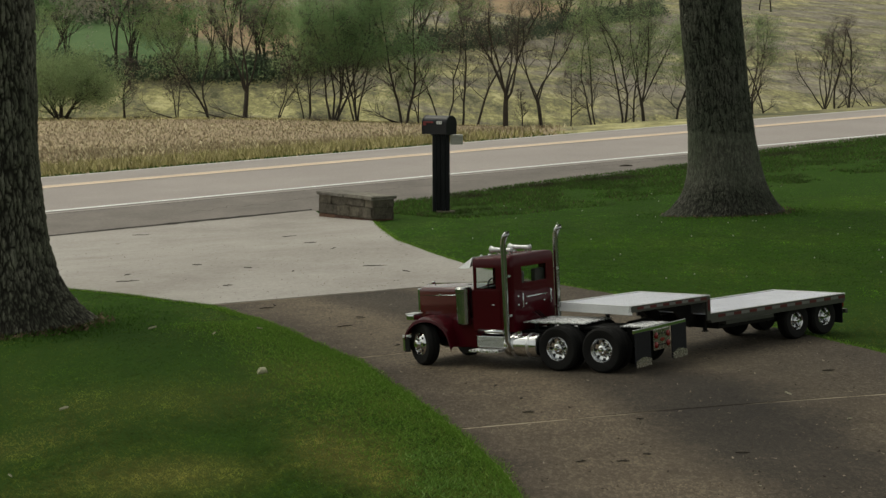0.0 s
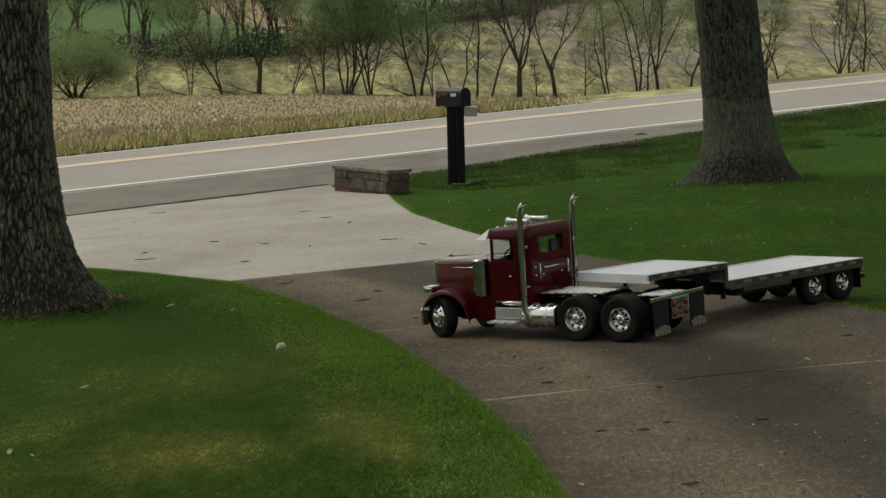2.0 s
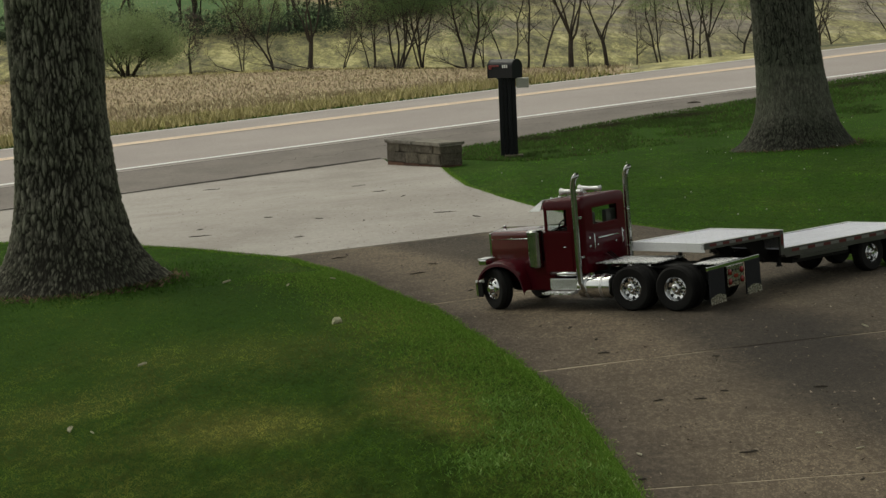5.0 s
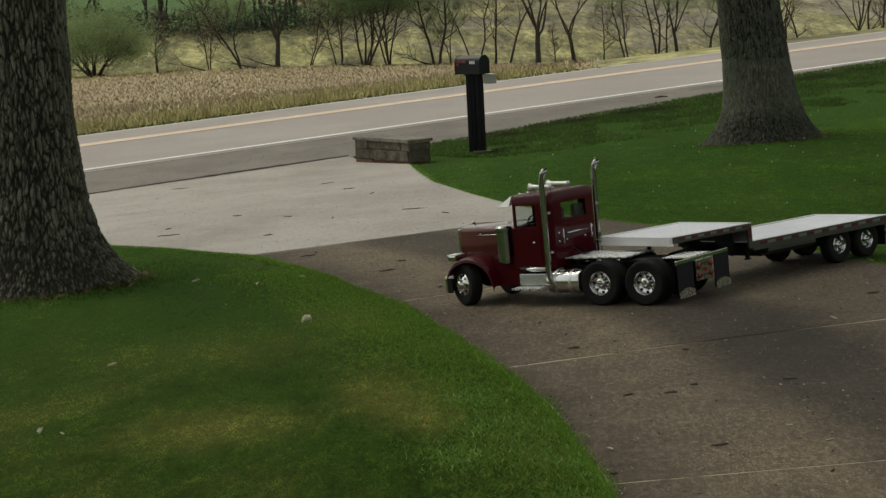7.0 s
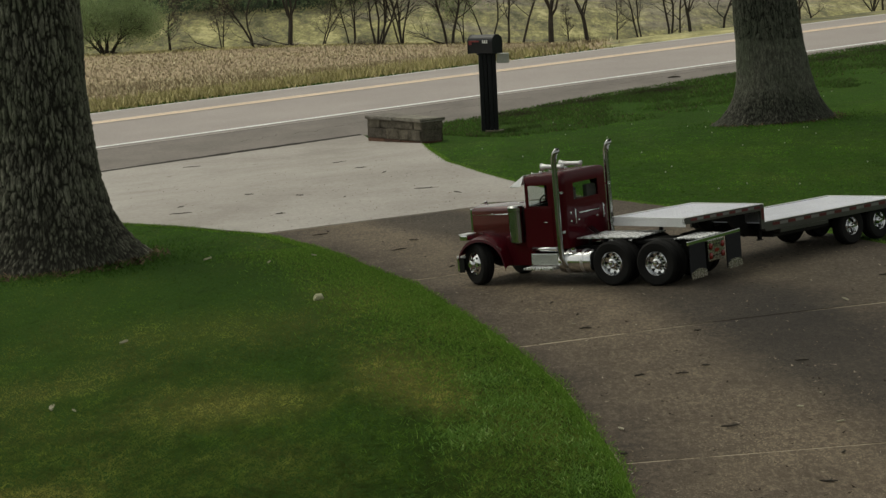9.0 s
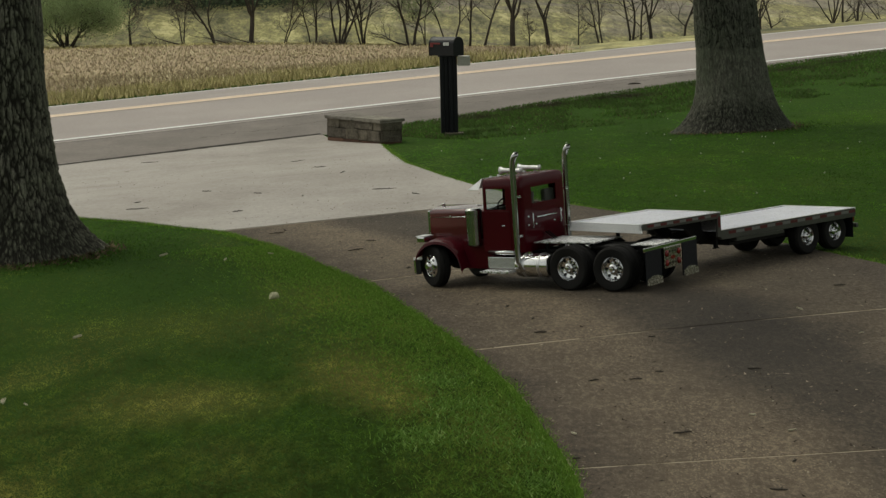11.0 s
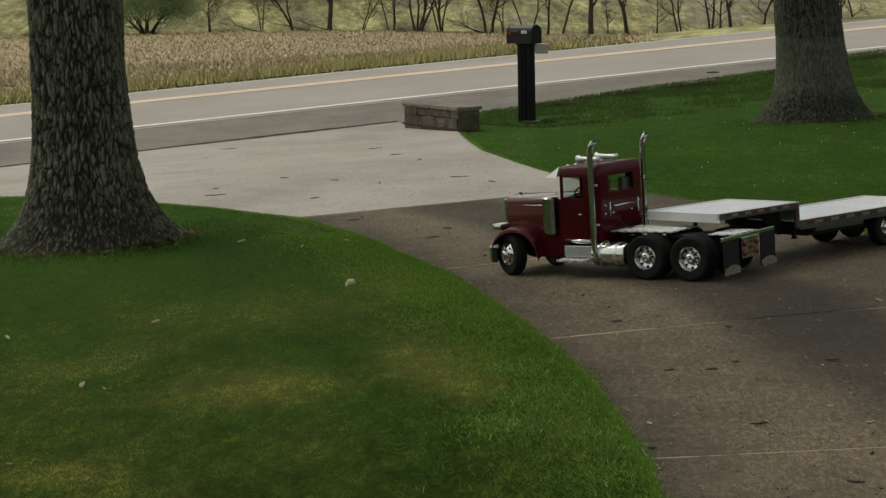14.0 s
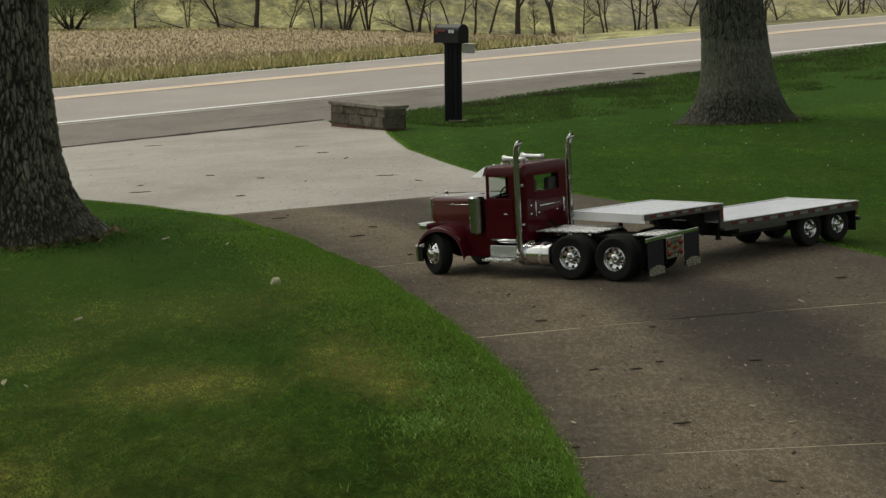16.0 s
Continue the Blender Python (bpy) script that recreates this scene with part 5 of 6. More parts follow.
def trailer():
    t = thing("flatbed_trailer", stand(1.660, 10.982, 218.9), "aluminium drop-deck flatbed trailer with red and white reflectors", "trailer")
    W, LU, LL, ZU, ZL = 0.558, 0.648, 1.222, 0.335, 0.230
    for name, middle, length, z in (("upper_deck", LU / 2, LU, ZU), ("lower_deck", -LL / 2, LL, ZL)):
        deck = box(name, (middle, 0, z - 0.004), (length - 0.03, W - 0.03, 0.008), DECK, t, 0.001, "pale aluminium tread-plate deck")
        part("raised_pattern", lugs_bm(length - 0.05, W - 0.05, 0.021, pose(middle, 0, z), 0.0009), DECK_LUG, deck, "raised bright tread bars")
    # sky reflected in the metal panel is painted as plain white
    box("front_panel", (LU - 0.006, 0, ZU - 0.022), (0.012, W, 0.050), SHEEN_WHITE, t, 0.002, "front panel coloured white for its sky reflection")
    box("step_panel", (0.004, 0, (ZU + ZL) / 2), (0.008, W - 0.02, ZU - ZL), ALU, t, 0.001, "dull grey step panel")
    box("step_edge", (0.006, 0, ZU), (0.014, W, 0.010), SHEEN_WHITE, t, 0.002)
    box("rear_edge", (-LL + 0.006, 0, ZL), (0.016, W, 0.010), SHEEN_WHITE, t, 0.002)
    for s in (1, -1):
        y = s * (W / 2 - 0.008)
        box("rail_cap", (LU / 2, y, ZU + 0.003), (LU, 0.017, 0.004), SHEEN_WHITE, t, 0.001)
        box("rail_cap", (-LL / 2, y, ZL + 0.004), (LL, 0.017, 0.004), SHEEN_WHITE, t, 0.001)
        up = box("side_rail", (LU / 2, y, ZU - 0.016), (LU, 0.016, 0.036), RAIL, t, 0.003)
        low = box("side_rail", (-LL / 2, y, ZL - 0.020), (LL, 0.016, 0.046), RAIL, t, 0.003)
        box("lower_flange", (-LL / 2, y - 0.010 * s, ZL - 0.047), (LL - 0.02, 0.034, 0.010), RAIL, t, 0.002)
        box("post_plate", (0.012, y, (ZU + ZL) / 2 - 0.02), (0.030, 0.015, ZU - ZL + 0.03), RAIL, t, 0.002)
        box("corner_reflector", (0.012, y + 0.0085 * s, (ZU + ZL) / 2), (0.016, 0.002, 0.062), TAPE_RED, t, 0.0, "red reflector")
        for k in range(6):
            x = 0.055 + k * 0.103
            box("reflector", (x, y + 0.0085 * s, ZU - 0.013), (0.050, 0.002, 0.014), TAPE_RED, up, 0.0, "red reflective strip")
            if k < 5:
                box("reflector_white", (x + 0.0515, y + 0.0085 * s, ZU - 0.013), (0.050, 0.002, 0.014), TAPE_WHITE, up, 0.0, "white reflective strip")
        for k in range(9):
            x = -0.095 - k * 0.1365
            box("reflector", (x, y + 0.0085 * s, ZL - 0.016), (0.060, 0.002, 0.016), TAPE_RED, low, 0.0, "red reflective strip")
            if k < 8:
                box("reflector_white", (x - 0.068, y + 0.0085 * s, ZL - 0.016), (0.070, 0.002, 0.016), TAPE_WHITE, low, 0.0, "white reflective strip")
        # gooseneck cheek under the step, sloping back
        bm = bmesh.new()
        prof = ((0.30, ZU - 0.034), (0.02, ZU - 0.034), (-0.02, ZL - 0.05), (0.06, ZL - 0.065), (0.14, ZU - 0.085), (0.30, ZU - 0.06))
        a = [bm.verts.new((x, s * 0.13 - 0.01, z)) for x, z in prof]
        b = [bm.verts.new((x, s * 0.13 + 0.01, z)) for x, z in prof]
        bm.faces.new(a)
        bm.faces.new(b[::-1])
        for k in range(len(prof)):
            bm.faces.new((a[k], a[(k + 1) % len(prof)], b[(k + 1) % len(prof)], b[k]))
        part("gooseneck_cheek", bm, CHASSIS, t)
        box("main_beam", (-LL / 2, s * 0.11, ZL - 0.055), (LL, 0.020, 0.060), CHASSIS, t, 0.002)
        leg = box("landing_leg", (-0.07, s * 0.17, 0.162), (0.020, 0.020, 0.080), CHASSIS, t, 0.003, "dark landing leg")
        box("leg_foot", (-0.07, s * 0.17, 0.120), (0.028, 0.028, 0.006), CHASSIS, leg, 0.001)
        box("storage_tray", (-0.36, s * 0.236, ZL - 0.066), (0.42, 0.05, 0.020), RAIL, t, 0.003, "long grey tray under the deck edge")
        box("winch", (-0.17, s * 0.225, ZL - 0.068), (0.030, 0.03, 0.035), CHASSIS, t, 0.004)
        for ax in (-0.785, -1.043):
            road_wheel(t, ax, s * 0.226, 0.109, 0.076, s, 0.056, True)
        flap = box("mud_flap", (-1.195, s * 0.215, 0.12), (0.005, 0.12, 0.13), FLAP, t, 0.001, "black rubber mud flap")
        lamp = box("tail_lamp_panel", (-LL - 0.005, s * 0.215, ZL - 0.052), (0.012, 0.085, 0.058), LAMP_RED, t, 0.003, "red tail lamp panel")
        box("lamp_divider", (-LL - 0.0125, s * 0.215, ZL - 0.052), (0.003, 0.006, 0.058), ALU, lamp, 0.0)
    for ax in (-0.785, -1.043):
        bar("axle", [(ax, -0.19, 0.109), (ax, 0.19, 0.109)], 0.014, CHASSIS, t)
        for s in (1, -1):
            box("spring", (ax, s * 0.14, 0.145), (0.19, 0.022, 0.02), CHASSIS, t, 0.004)
    for k in range(9):
        box("cross_member", (-0.06 - 0.14 * k, 0, ZL - 0.028), (0.014, W - 0.05, 0.030), CHASSIS, t, 0.001)
    # added dark box that stands for the shade between the beams
    box("underbody", (-0.40, 0, ZL - 0.078), (0.50, 0.40, 0.055), CHASSIS, t, 0.006, "dark box added to fill the shade under the deck")
    box("rear_plate", (-LL - 0.003, 0, ZL - 0.050), (0.010, 0.33, 0.052), CHASSIS, t, 0.002, "black rear plate")
    bumper = box("rear_bumper", (-LL - 0.010, 0, ZL - 0.105), (0.022, W, 0.026), RAIL, t, 0.003, "aluminium rear bumper")
    for s in (1, -1):
        box("bumper_hanger", (-LL + 0.01, s * 0.16, ZL - 0.085), (0.016, 0.018, 0.06), CHASSIS, bumper, 0.002)
    box("kingpin_plate", (0.53, 0, ZU - 0.040), (0.19, 0.24, 0.014), CHASSIS, t, 0.003)
    bar("kingpin", [(0.545, 0, ZU - 0.047), (0.545, 0, 0.236)], 0.012, CHASSIS, t)


tractor()
trailer()

# ---- trees beyond the field ----
TWIG_HAZE = blade_surface("fine_twigs", [(0.0, (0.075, 0.06, 0.052)), (1.0, (0.135, 0.11, 0.095))])
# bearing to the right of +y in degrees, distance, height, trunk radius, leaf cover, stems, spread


def leader(rng, p, d, height, girth, segs, tips, spread, first):
    """A stem to the top of the tree with side limbs from low down, longest at the bottom."""
    n, r = 9, girth
    for i in range(n):
        d = (d + Vector((rng.gauss(0, 0.12), rng.gauss(0, 0.12), 0.05))).normalized()
        q, thin = p + d * (height / n), r * (1 - 0.11)
        segs.append((p.copy(), q.copy(), r, thin, 3))
        up_here = (i + 1) / n
        if up_here >= first:
            for _ in range(rng.choice((1, 2, 2))):
                a = rng.uniform(0, 2 * math.pi)
                out = Vector((math.cos(a), math.sin(a), 0))
                w = (d * rng.uniform(0.35, 0.8) + out * spread * rng.uniform(0.8, 1.3)).normalized()
                reach = height * (0.30 * (1 - up_here) + 0.11) * rng.uniform(0.7, 1.25)
                grow(rng, q, w, reach * 0.55, thin * rng.uniform(0.38, 0.6), 2, segs, tips, 0.62, 0.34, (2, 3), 0.62, 0.17)
        p, r = q, thin
    tips.append((p.copy(), 0))


def vase(rng, height, girth, segs, tips, spread):
    """A short trunk that parts into several steep limbs, each with its own side limbs."""
    p, d, r = Vector((0, 0, 0)), Vector((rng.gauss(0, 0.05), rng.gauss(0, 0.05), 1)).normalized(), girth
    for _ in range(3):
        q = p + d * height * 0.085
        segs.append((p.copy(), q.copy(), r, r * 0.92, 3))
        p, r, d = q, r * 0.92, (d + Vector((rng.gauss(0, 0.06), rng.gauss(0, 0.06), 0))).normalized()
    count, turn = rng.choice((4, 5, 6)), rng.uniform(0, 6.28)
    for k in range(count):
        a = turn + 2 * math.pi * k / count + rng.uniform(-0.3, 0.3)
        out = rng.uniform(0.22, 0.62)
        w = Vector((math.cos(a) * out, math.sin(a) * out, 1)).normalized()
        leader(rng, p - d * height * 0.05 * rng.random(), w, height * rng.uniform(0.55, 0.75), r * rng.uniform(0.42, 0.6), segs, tips, spread * 0.9, 0.35)


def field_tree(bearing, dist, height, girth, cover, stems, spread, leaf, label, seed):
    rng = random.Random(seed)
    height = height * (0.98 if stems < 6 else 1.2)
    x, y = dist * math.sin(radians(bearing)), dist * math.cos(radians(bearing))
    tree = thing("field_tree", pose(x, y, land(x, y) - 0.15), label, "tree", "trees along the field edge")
    segs, tips = [], []
    if stems == 1 and girth > 0.125:
        vase(rng, height, girth, segs, tips, spread)
        stems = 2
    for k in range(0 if segs else stems):
        a = rng.uniform(0, 2 * math.pi)
        out = 0.0 if stems == 1 else rng.uniform(0.10, 0.34) if stems < 6 else rng.uniform(0.25, 1.1)
        d = Vector((math.cos(a) * out, math.sin(a) * out * 0.6, 1)).normalized()
        foot = Vector((math.cos(a), math.sin(a), 0)) * (0.0 if stems == 1 else girth * rng.uniform(0.6, 2.2))
        if stems < 6:
            leader(rng, foot, d, height * rng.uniform(0.8, 1.0), girth * 0.8 * (1 if stems == 1 else rng.uniform(0.55, 0.8)), segs, tips, spread * 1.25, 0.2)
            continue
        grow(rng, foot, d, height * rng.uniform(0.22, 0.3), girth * rng.uniform(0.45, 0.65), 3, segs, tips, spread * 1.1, 0.22, (3, 5), 0.6, 0.17)
    limbs_mesh("trunk", segs, FAR_BARK, tree)
    twigs_mesh("twig_spray", rng, [p for p, lv in tips if lv <= 2], 520 * stems if stems < 6 else 900, height * 0.085, 0.010, TWIG_HAZE, tree)
    spots = [p for p, lv in tips if lv <= 1 and p.z > height * (0.47 if stems < 6 else 0.15)]
    if cover and spots:
        clumped_leaves("crown", rng, spots, int(cover * (9.5 if leaf is not BUD_RED else 3.0)), 0.043, 0.62, leaf, tree)
    return tree


BARE = "bare spring tree with dark branching limbs at the field edge"
LEAFY = "tree in pale green spring leaf at the field edge"
SHRUB = "wide willow-like bush in fresh green leaf"
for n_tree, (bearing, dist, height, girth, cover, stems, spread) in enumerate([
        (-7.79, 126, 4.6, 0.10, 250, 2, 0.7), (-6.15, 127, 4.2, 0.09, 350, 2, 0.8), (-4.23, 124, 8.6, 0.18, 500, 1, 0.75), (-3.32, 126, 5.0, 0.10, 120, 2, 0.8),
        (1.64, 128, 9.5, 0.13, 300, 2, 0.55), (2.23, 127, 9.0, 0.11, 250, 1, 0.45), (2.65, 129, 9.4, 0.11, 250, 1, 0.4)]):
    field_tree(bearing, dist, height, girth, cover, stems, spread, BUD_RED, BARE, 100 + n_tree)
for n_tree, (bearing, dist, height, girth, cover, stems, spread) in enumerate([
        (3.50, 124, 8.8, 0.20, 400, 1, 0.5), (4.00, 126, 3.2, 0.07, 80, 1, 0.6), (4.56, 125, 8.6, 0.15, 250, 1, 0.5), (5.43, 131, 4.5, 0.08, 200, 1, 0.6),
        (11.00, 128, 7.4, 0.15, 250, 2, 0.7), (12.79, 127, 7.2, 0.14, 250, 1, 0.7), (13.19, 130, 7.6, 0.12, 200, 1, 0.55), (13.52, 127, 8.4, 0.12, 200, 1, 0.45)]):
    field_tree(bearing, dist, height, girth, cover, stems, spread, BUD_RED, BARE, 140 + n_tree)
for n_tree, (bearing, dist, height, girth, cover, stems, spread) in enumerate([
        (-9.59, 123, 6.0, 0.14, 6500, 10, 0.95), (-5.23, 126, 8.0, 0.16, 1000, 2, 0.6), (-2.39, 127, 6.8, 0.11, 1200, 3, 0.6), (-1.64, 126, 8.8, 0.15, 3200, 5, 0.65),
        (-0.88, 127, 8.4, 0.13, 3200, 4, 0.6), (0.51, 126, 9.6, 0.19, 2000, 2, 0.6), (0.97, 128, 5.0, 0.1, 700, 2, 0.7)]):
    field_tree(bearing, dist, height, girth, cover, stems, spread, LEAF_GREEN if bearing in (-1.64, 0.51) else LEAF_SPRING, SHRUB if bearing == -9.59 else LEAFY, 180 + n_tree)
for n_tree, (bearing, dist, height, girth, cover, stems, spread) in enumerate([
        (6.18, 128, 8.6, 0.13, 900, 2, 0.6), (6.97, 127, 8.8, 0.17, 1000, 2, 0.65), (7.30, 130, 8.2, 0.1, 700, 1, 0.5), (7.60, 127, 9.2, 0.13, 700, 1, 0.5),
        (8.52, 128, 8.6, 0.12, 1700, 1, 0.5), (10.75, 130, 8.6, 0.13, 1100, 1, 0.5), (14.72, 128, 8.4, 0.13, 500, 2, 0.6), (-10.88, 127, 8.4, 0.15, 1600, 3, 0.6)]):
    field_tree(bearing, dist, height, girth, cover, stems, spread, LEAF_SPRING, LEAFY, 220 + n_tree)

# low scrub and fallen limbs along the foot of the trees
rng = random.Random(77)
scrub = []
while len(scrub) < 420:
    a, far_off = radians(rng.uniform(-15, 16)), rng.uniform(121, 131)
    x, y = far_off * math.sin(a), far_off * math.cos(a)
    if noise.noise((x * 0.35, 3.0, 0)) > 0.02 + 0.25 * rng.random():
        scrub.append(Vector((x, y, land(x, y) - 0.05)))
brush = twigs_mesh("scrub", rng, scrub, 3600, 0.75, 0.008, TWIG_HAZE, None)
tagged(brush, "low bare scrub along the foot of the tree line", "scrub", kind="stuff")
for k in range(7):
    a = radians(rng.choice((-8.94, -6.48, -4.48, -3.65, -2.81, 0.21, 6.27, 12.38)) + rng.uniform(-0.4, 0.4))
    x, y = 123.5 * math.sin(a), 123.5 * math.cos(a)
    segs, tips = [], []
    grow(rng, Vector((0, 0, 0.05)), Vector((rng.choice((-1, 1)), 0, 0.22)).normalized(), 1.5, 0.05, 2, segs, tips, 0.6, 0.3, (2, 3), 0.6, 0.18)
    limb = limbs_mesh("fallen_limb", segs, FAR_BARK, None)
    limb.matrix_world = pose(x, y, land(x, y))
    tagged(limb, "dead fallen limb with bare twigs in the field edge", "branch", "fallen limbs")

# ---- lawn grass, weeds, stubble and litter ----
GRASS = blade_surface("grass_blades", [(0.0, (0.0577, 0.1114, 0.0174)), (0.5, (0.0619, 0.1187, 0.0191)), (0.95, (0.0680, 0.1280, 0.0217)), (1.0, (0.1031, 0.1439, 0.0390))], (0.8, 0.44, 0.66, (0.185, 0.185, 0.06)), (0.2, 0.85), True, 0.5, 0.32)
BANK_GREEN = blade_surface("bank_grass", [(0.0, (0.0465, 0.1258, 0.0137)), (0.5, (0.0578, 0.1498, 0.0167)), (1.0, (0.0820, 0.1848, 0.0245))], (0.8, 0.5, 0.7, (0.12, 0.20, 0.045)), (0.2, 0.85), True, 0.5, 0.34)
LUSH = blade_surface("lush_grass", [(0.0, (0.0957, 0.1980, 0.0260)), (0.6, (0.1275, 0.2475, 0.0359)), (0.9, (0.1884, 0.3217, 0.0594)), (1.0, (0.2898, 0.4208, 0.1052))], None, (0.3, 0.8), False, 0.5)
WEED = blade_surface("verge_weeds", [(0.0, (0.034, 0.080, 0.014)), (0.6, (0.052, 0.114, 0.021)), (1.0, (0.10, 0.175, 0.042))], None, (0.3, 0.8), False, 0.5)
STRAW = blade_surface("corn_stubble", [(0.0, (0.21, 0.16, 0.10)), (0.35, (0.34, 0.27, 0.155)), (0.75, (0.53, 0.45, 0.26)), (1.0, (0.78, 0.70, 0.46))], (0.10, 0.46, 0.64, (0.36, 0.28, 0.195)), (0.3, 0.8))
VERGE_STRAW = blade_surface("pale_field_edge_grass", [(0.0, (0.24, 0.235, 0.08)), (0.5, (0.46, 0.40, 0.18)), (1.0, (0.62, 0.54, 0.28))], None, (0.3, 0.8))
rs = np.random.RandomState(7)


def blades(name, places, height, width, lean, material, label, category, up=0.0):
    """One leaf-shaped sliver for each place (n x 3), its height and width arrays."""
    n = len(places)
    b = rs.uniform(0, 2 * np.pi, n)
    a = b + np.pi / 2 + rs.normal(0, 0.35, n)
    side = np.stack([np.cos(a), np.sin(a), np.zeros(n)], 1) * (width / 2)[:, None]
    tilt = np.abs(rs.normal(lean, lean * 0.35, n)) * height
    tip = places + np.stack([np.cos(b) * tilt, np.sin(b) * tilt, height], 1)
    v = np.empty((n * 3, 3))
    v[0::3], v[1::3], v[2::3] = places - side, places + side, tip
    me = bpy.data.meshes.new(name)
    me.vertices.add(n * 3)
    me.vertices.foreach_set("co", v.ravel())
    me.loops.add(n * 3)
    me.loops.foreach_set("vertex_index", np.arange(n * 3))
    me.polygons.add(n)
    me.polygons.foreach_set("loop_start", np.arange(n) * 3)
    me.materials.append(material)
    me.update()
    me.validate()
    return tagged(new(name, me), label, category, kind="stuff")


def scatter(count, y0, y1, power, keep, half=16.5):
    """Random places in the wedge of ground before the viewpoint, thinning with distance."""
    out = []
    while len(out) < count:
        y = (y0 ** (1 - power) + rs.rand() * (y1 ** (1 - power) - y0 ** (1 - power))) ** (1 / (1 - power))
        x = y * math.tan(radians(rs.uniform(-half, half)))
        if keep(x, y):
            out.append((x, y, land(x, y) + 0.002))
    return np.array(out)


def on_lawn(x, y):
    s, q = road_sq(x, y)
    return q < verge_q(s) + 0.03 and not inside(x, y, PAVED) and math.hypot(x + 2.8, y - 13.7) > 0.4


def near_lawn(x, y):
    return rs.rand() < (17 - y) / 7 and on_lawn(x, y)


p = scatter(190000, 5.4, 17, 1.9, near_lawn)
far = p[:, 1]
blades("lawn_grass", p, rs.uniform(0.003, 0.009, len(p)), 0.002 + 0.0004 * far * rs.uniform(0.6, 1.3, len(p)), 2.6, GRASS, "short mown green lawn grass with thin yellow patches", "grass")


def far_lawn(x, y):
    return rs.rand() < (y - 12) / 5 and on_lawn(x, y)


p = scatter(105000, 13, 30, 1.9, far_lawn)
blades("bank_lawn_grass", p, rs.uniform(0.003, 0.009, len(p)), rs.uniform(0.007, 0.013, len(p)), 2.6, BANK_GREEN, "short mown lawn grass sloping up to the road", "grass")


def fringe(line, count, inward, y0, y1, deep=0.03):
    e = along(line, 399)
    e = e[(e[:, 1] > y0) & (e[:, 1] < y1)]
    k = rs.randint(0, len(e) - 1, count)
    f = rs.rand(count)[:, None]
    q = e[k] * (1 - f) + e[k + 1] * f
    q[:, 0] += inward * np.abs(rs.normal(0, deep, count)) - inward * 0.012 + 0.008 * np.sin(q[:, 1] * 9) + 0.007 * np.sin(q[:, 1] * 23 + np.sin(q[:, 1] * 5)) + 0.006 * np.sin(q[:, 1] * 61)
    return np.array([(x, y, land(x, y)) for x, y in q])


p = np.concatenate([fringe(DRIVE_L, 15000, -1, 5.2, 14.5), fringe(DRIVE_R, 5000, 1, 9.5, 15.4), fringe(APRON_L, 5000, -1, 14.4, 20), fringe(APRON_R, 6000, 1, 15.4, 24.4)])
blades("edge_grass", p, rs.uniform(0.008, 0.026, len(p)), rs.uniform(0.004, 0.008, len(p)) * (1 + 0.03 * p[:, 1]), 1.1, LUSH, "longer ragged grass along the paving edges", "grass")
p = fringe(DRIVE_L, 42000, -1, 5.2, 13.5, 0.30)
p = p[[on_lawn(x, y) for x, y, _ in p]]
blades("lush_grass", p, rs.uniform(0.006, 0.016, len(p)), 0.003 + 0.0003 * p[:, 1] * rs.uniform(0.6, 1.3, len(p)), 2.2, LUSH, "bright green well-watered grass beside the driveway", "grass")
CLOVER = blade_surface("clover_leaves", [(0.0, (0.10, 0.20, 0.038)), (0.6, (0.15, 0.28, 0.06)), (0.9, (0.22, 0.36, 0.10)), (1.0, (0.38, 0.55, 0.20))], None, (0.3, 0.8), False, 0.5)
tuft_at = [(0.29, 7.4, 0.10), (0.20, 7.62, 0.06), (0.34, 7.05, 0.07), (0.05, 7.1, 0.05), (0.42, 6.3, 0.05), (0.16, 8.15, 0.05), (0.52, 6.75, 0.05)]
p = np.concatenate([np.stack([rs.normal(x, k * 1.6, 420), rs.normal(y, k * 2.2, 420), np.zeros(420)], 1) for x, y, k in tuft_at])
p = np.array([(x, y, land(x, y)) for x, y, _ in p if on_lawn(x, y)])
blades("clover_tufts", p, rs.uniform(0.008, 0.022, len(p)), rs.uniform(0.006, 0.011, len(p)), 1.4, CLOVER, "pale green broad-leaved tufts in the lawn", "weeds")


def on_bank(x, y):
    s, q = road_sq(x, y)
    return verge_q(s) - 3.6 < q < verge_q(s) + 0.05 and s > 3.4 and rs.rand() < ease(0.9 * noise.noise((x * 1.3, y * 1.3, 5)) + 0.5 * noise.noise((x * 5, y * 5, 5)) + 0.98 + 0.27 * (q - verge_q(s)))


BANK_WEED = blade_surface("bank_weeds", [(0.0, (0.036, 0.085, 0.016)), (0.4, (0.055, 0.120, 0.022)), (0.7, (0.080, 0.160, 0.032)), (0.80, (0.15, 0.25, 0.065)), (0.84, (0.055, 0.045, 0.030)), (1.0, (0.10, 0.080, 0.052))], (0.9, 0.45, 0.65, (0.04, 0.068, 0.020)), (0.3, 0.8), True, 0.5)
p = scatter(48000, 24, 40, 1.01, on_bank)
blades("bank_weeds", p, rs.uniform(0.010, 0.045, len(p)), rs.uniform(0.009, 0.026, len(p)), 1.3, BANK_WEED, "rough weedy grass on the bank below the road", "weeds")


def round_wheel(x, y):
    d = math.hypot(x - 3.9, y - 21.95) if y > 18 else math.hypot(x + 2.8, y - 13.7)
    return 0.42 < d < 1.25 and rs.rand() < (1.3 - d) / 0.7 and on_lawn(x, y)


p = scatter(7000, 12.3, 23.5, 1.01, round_wheel)
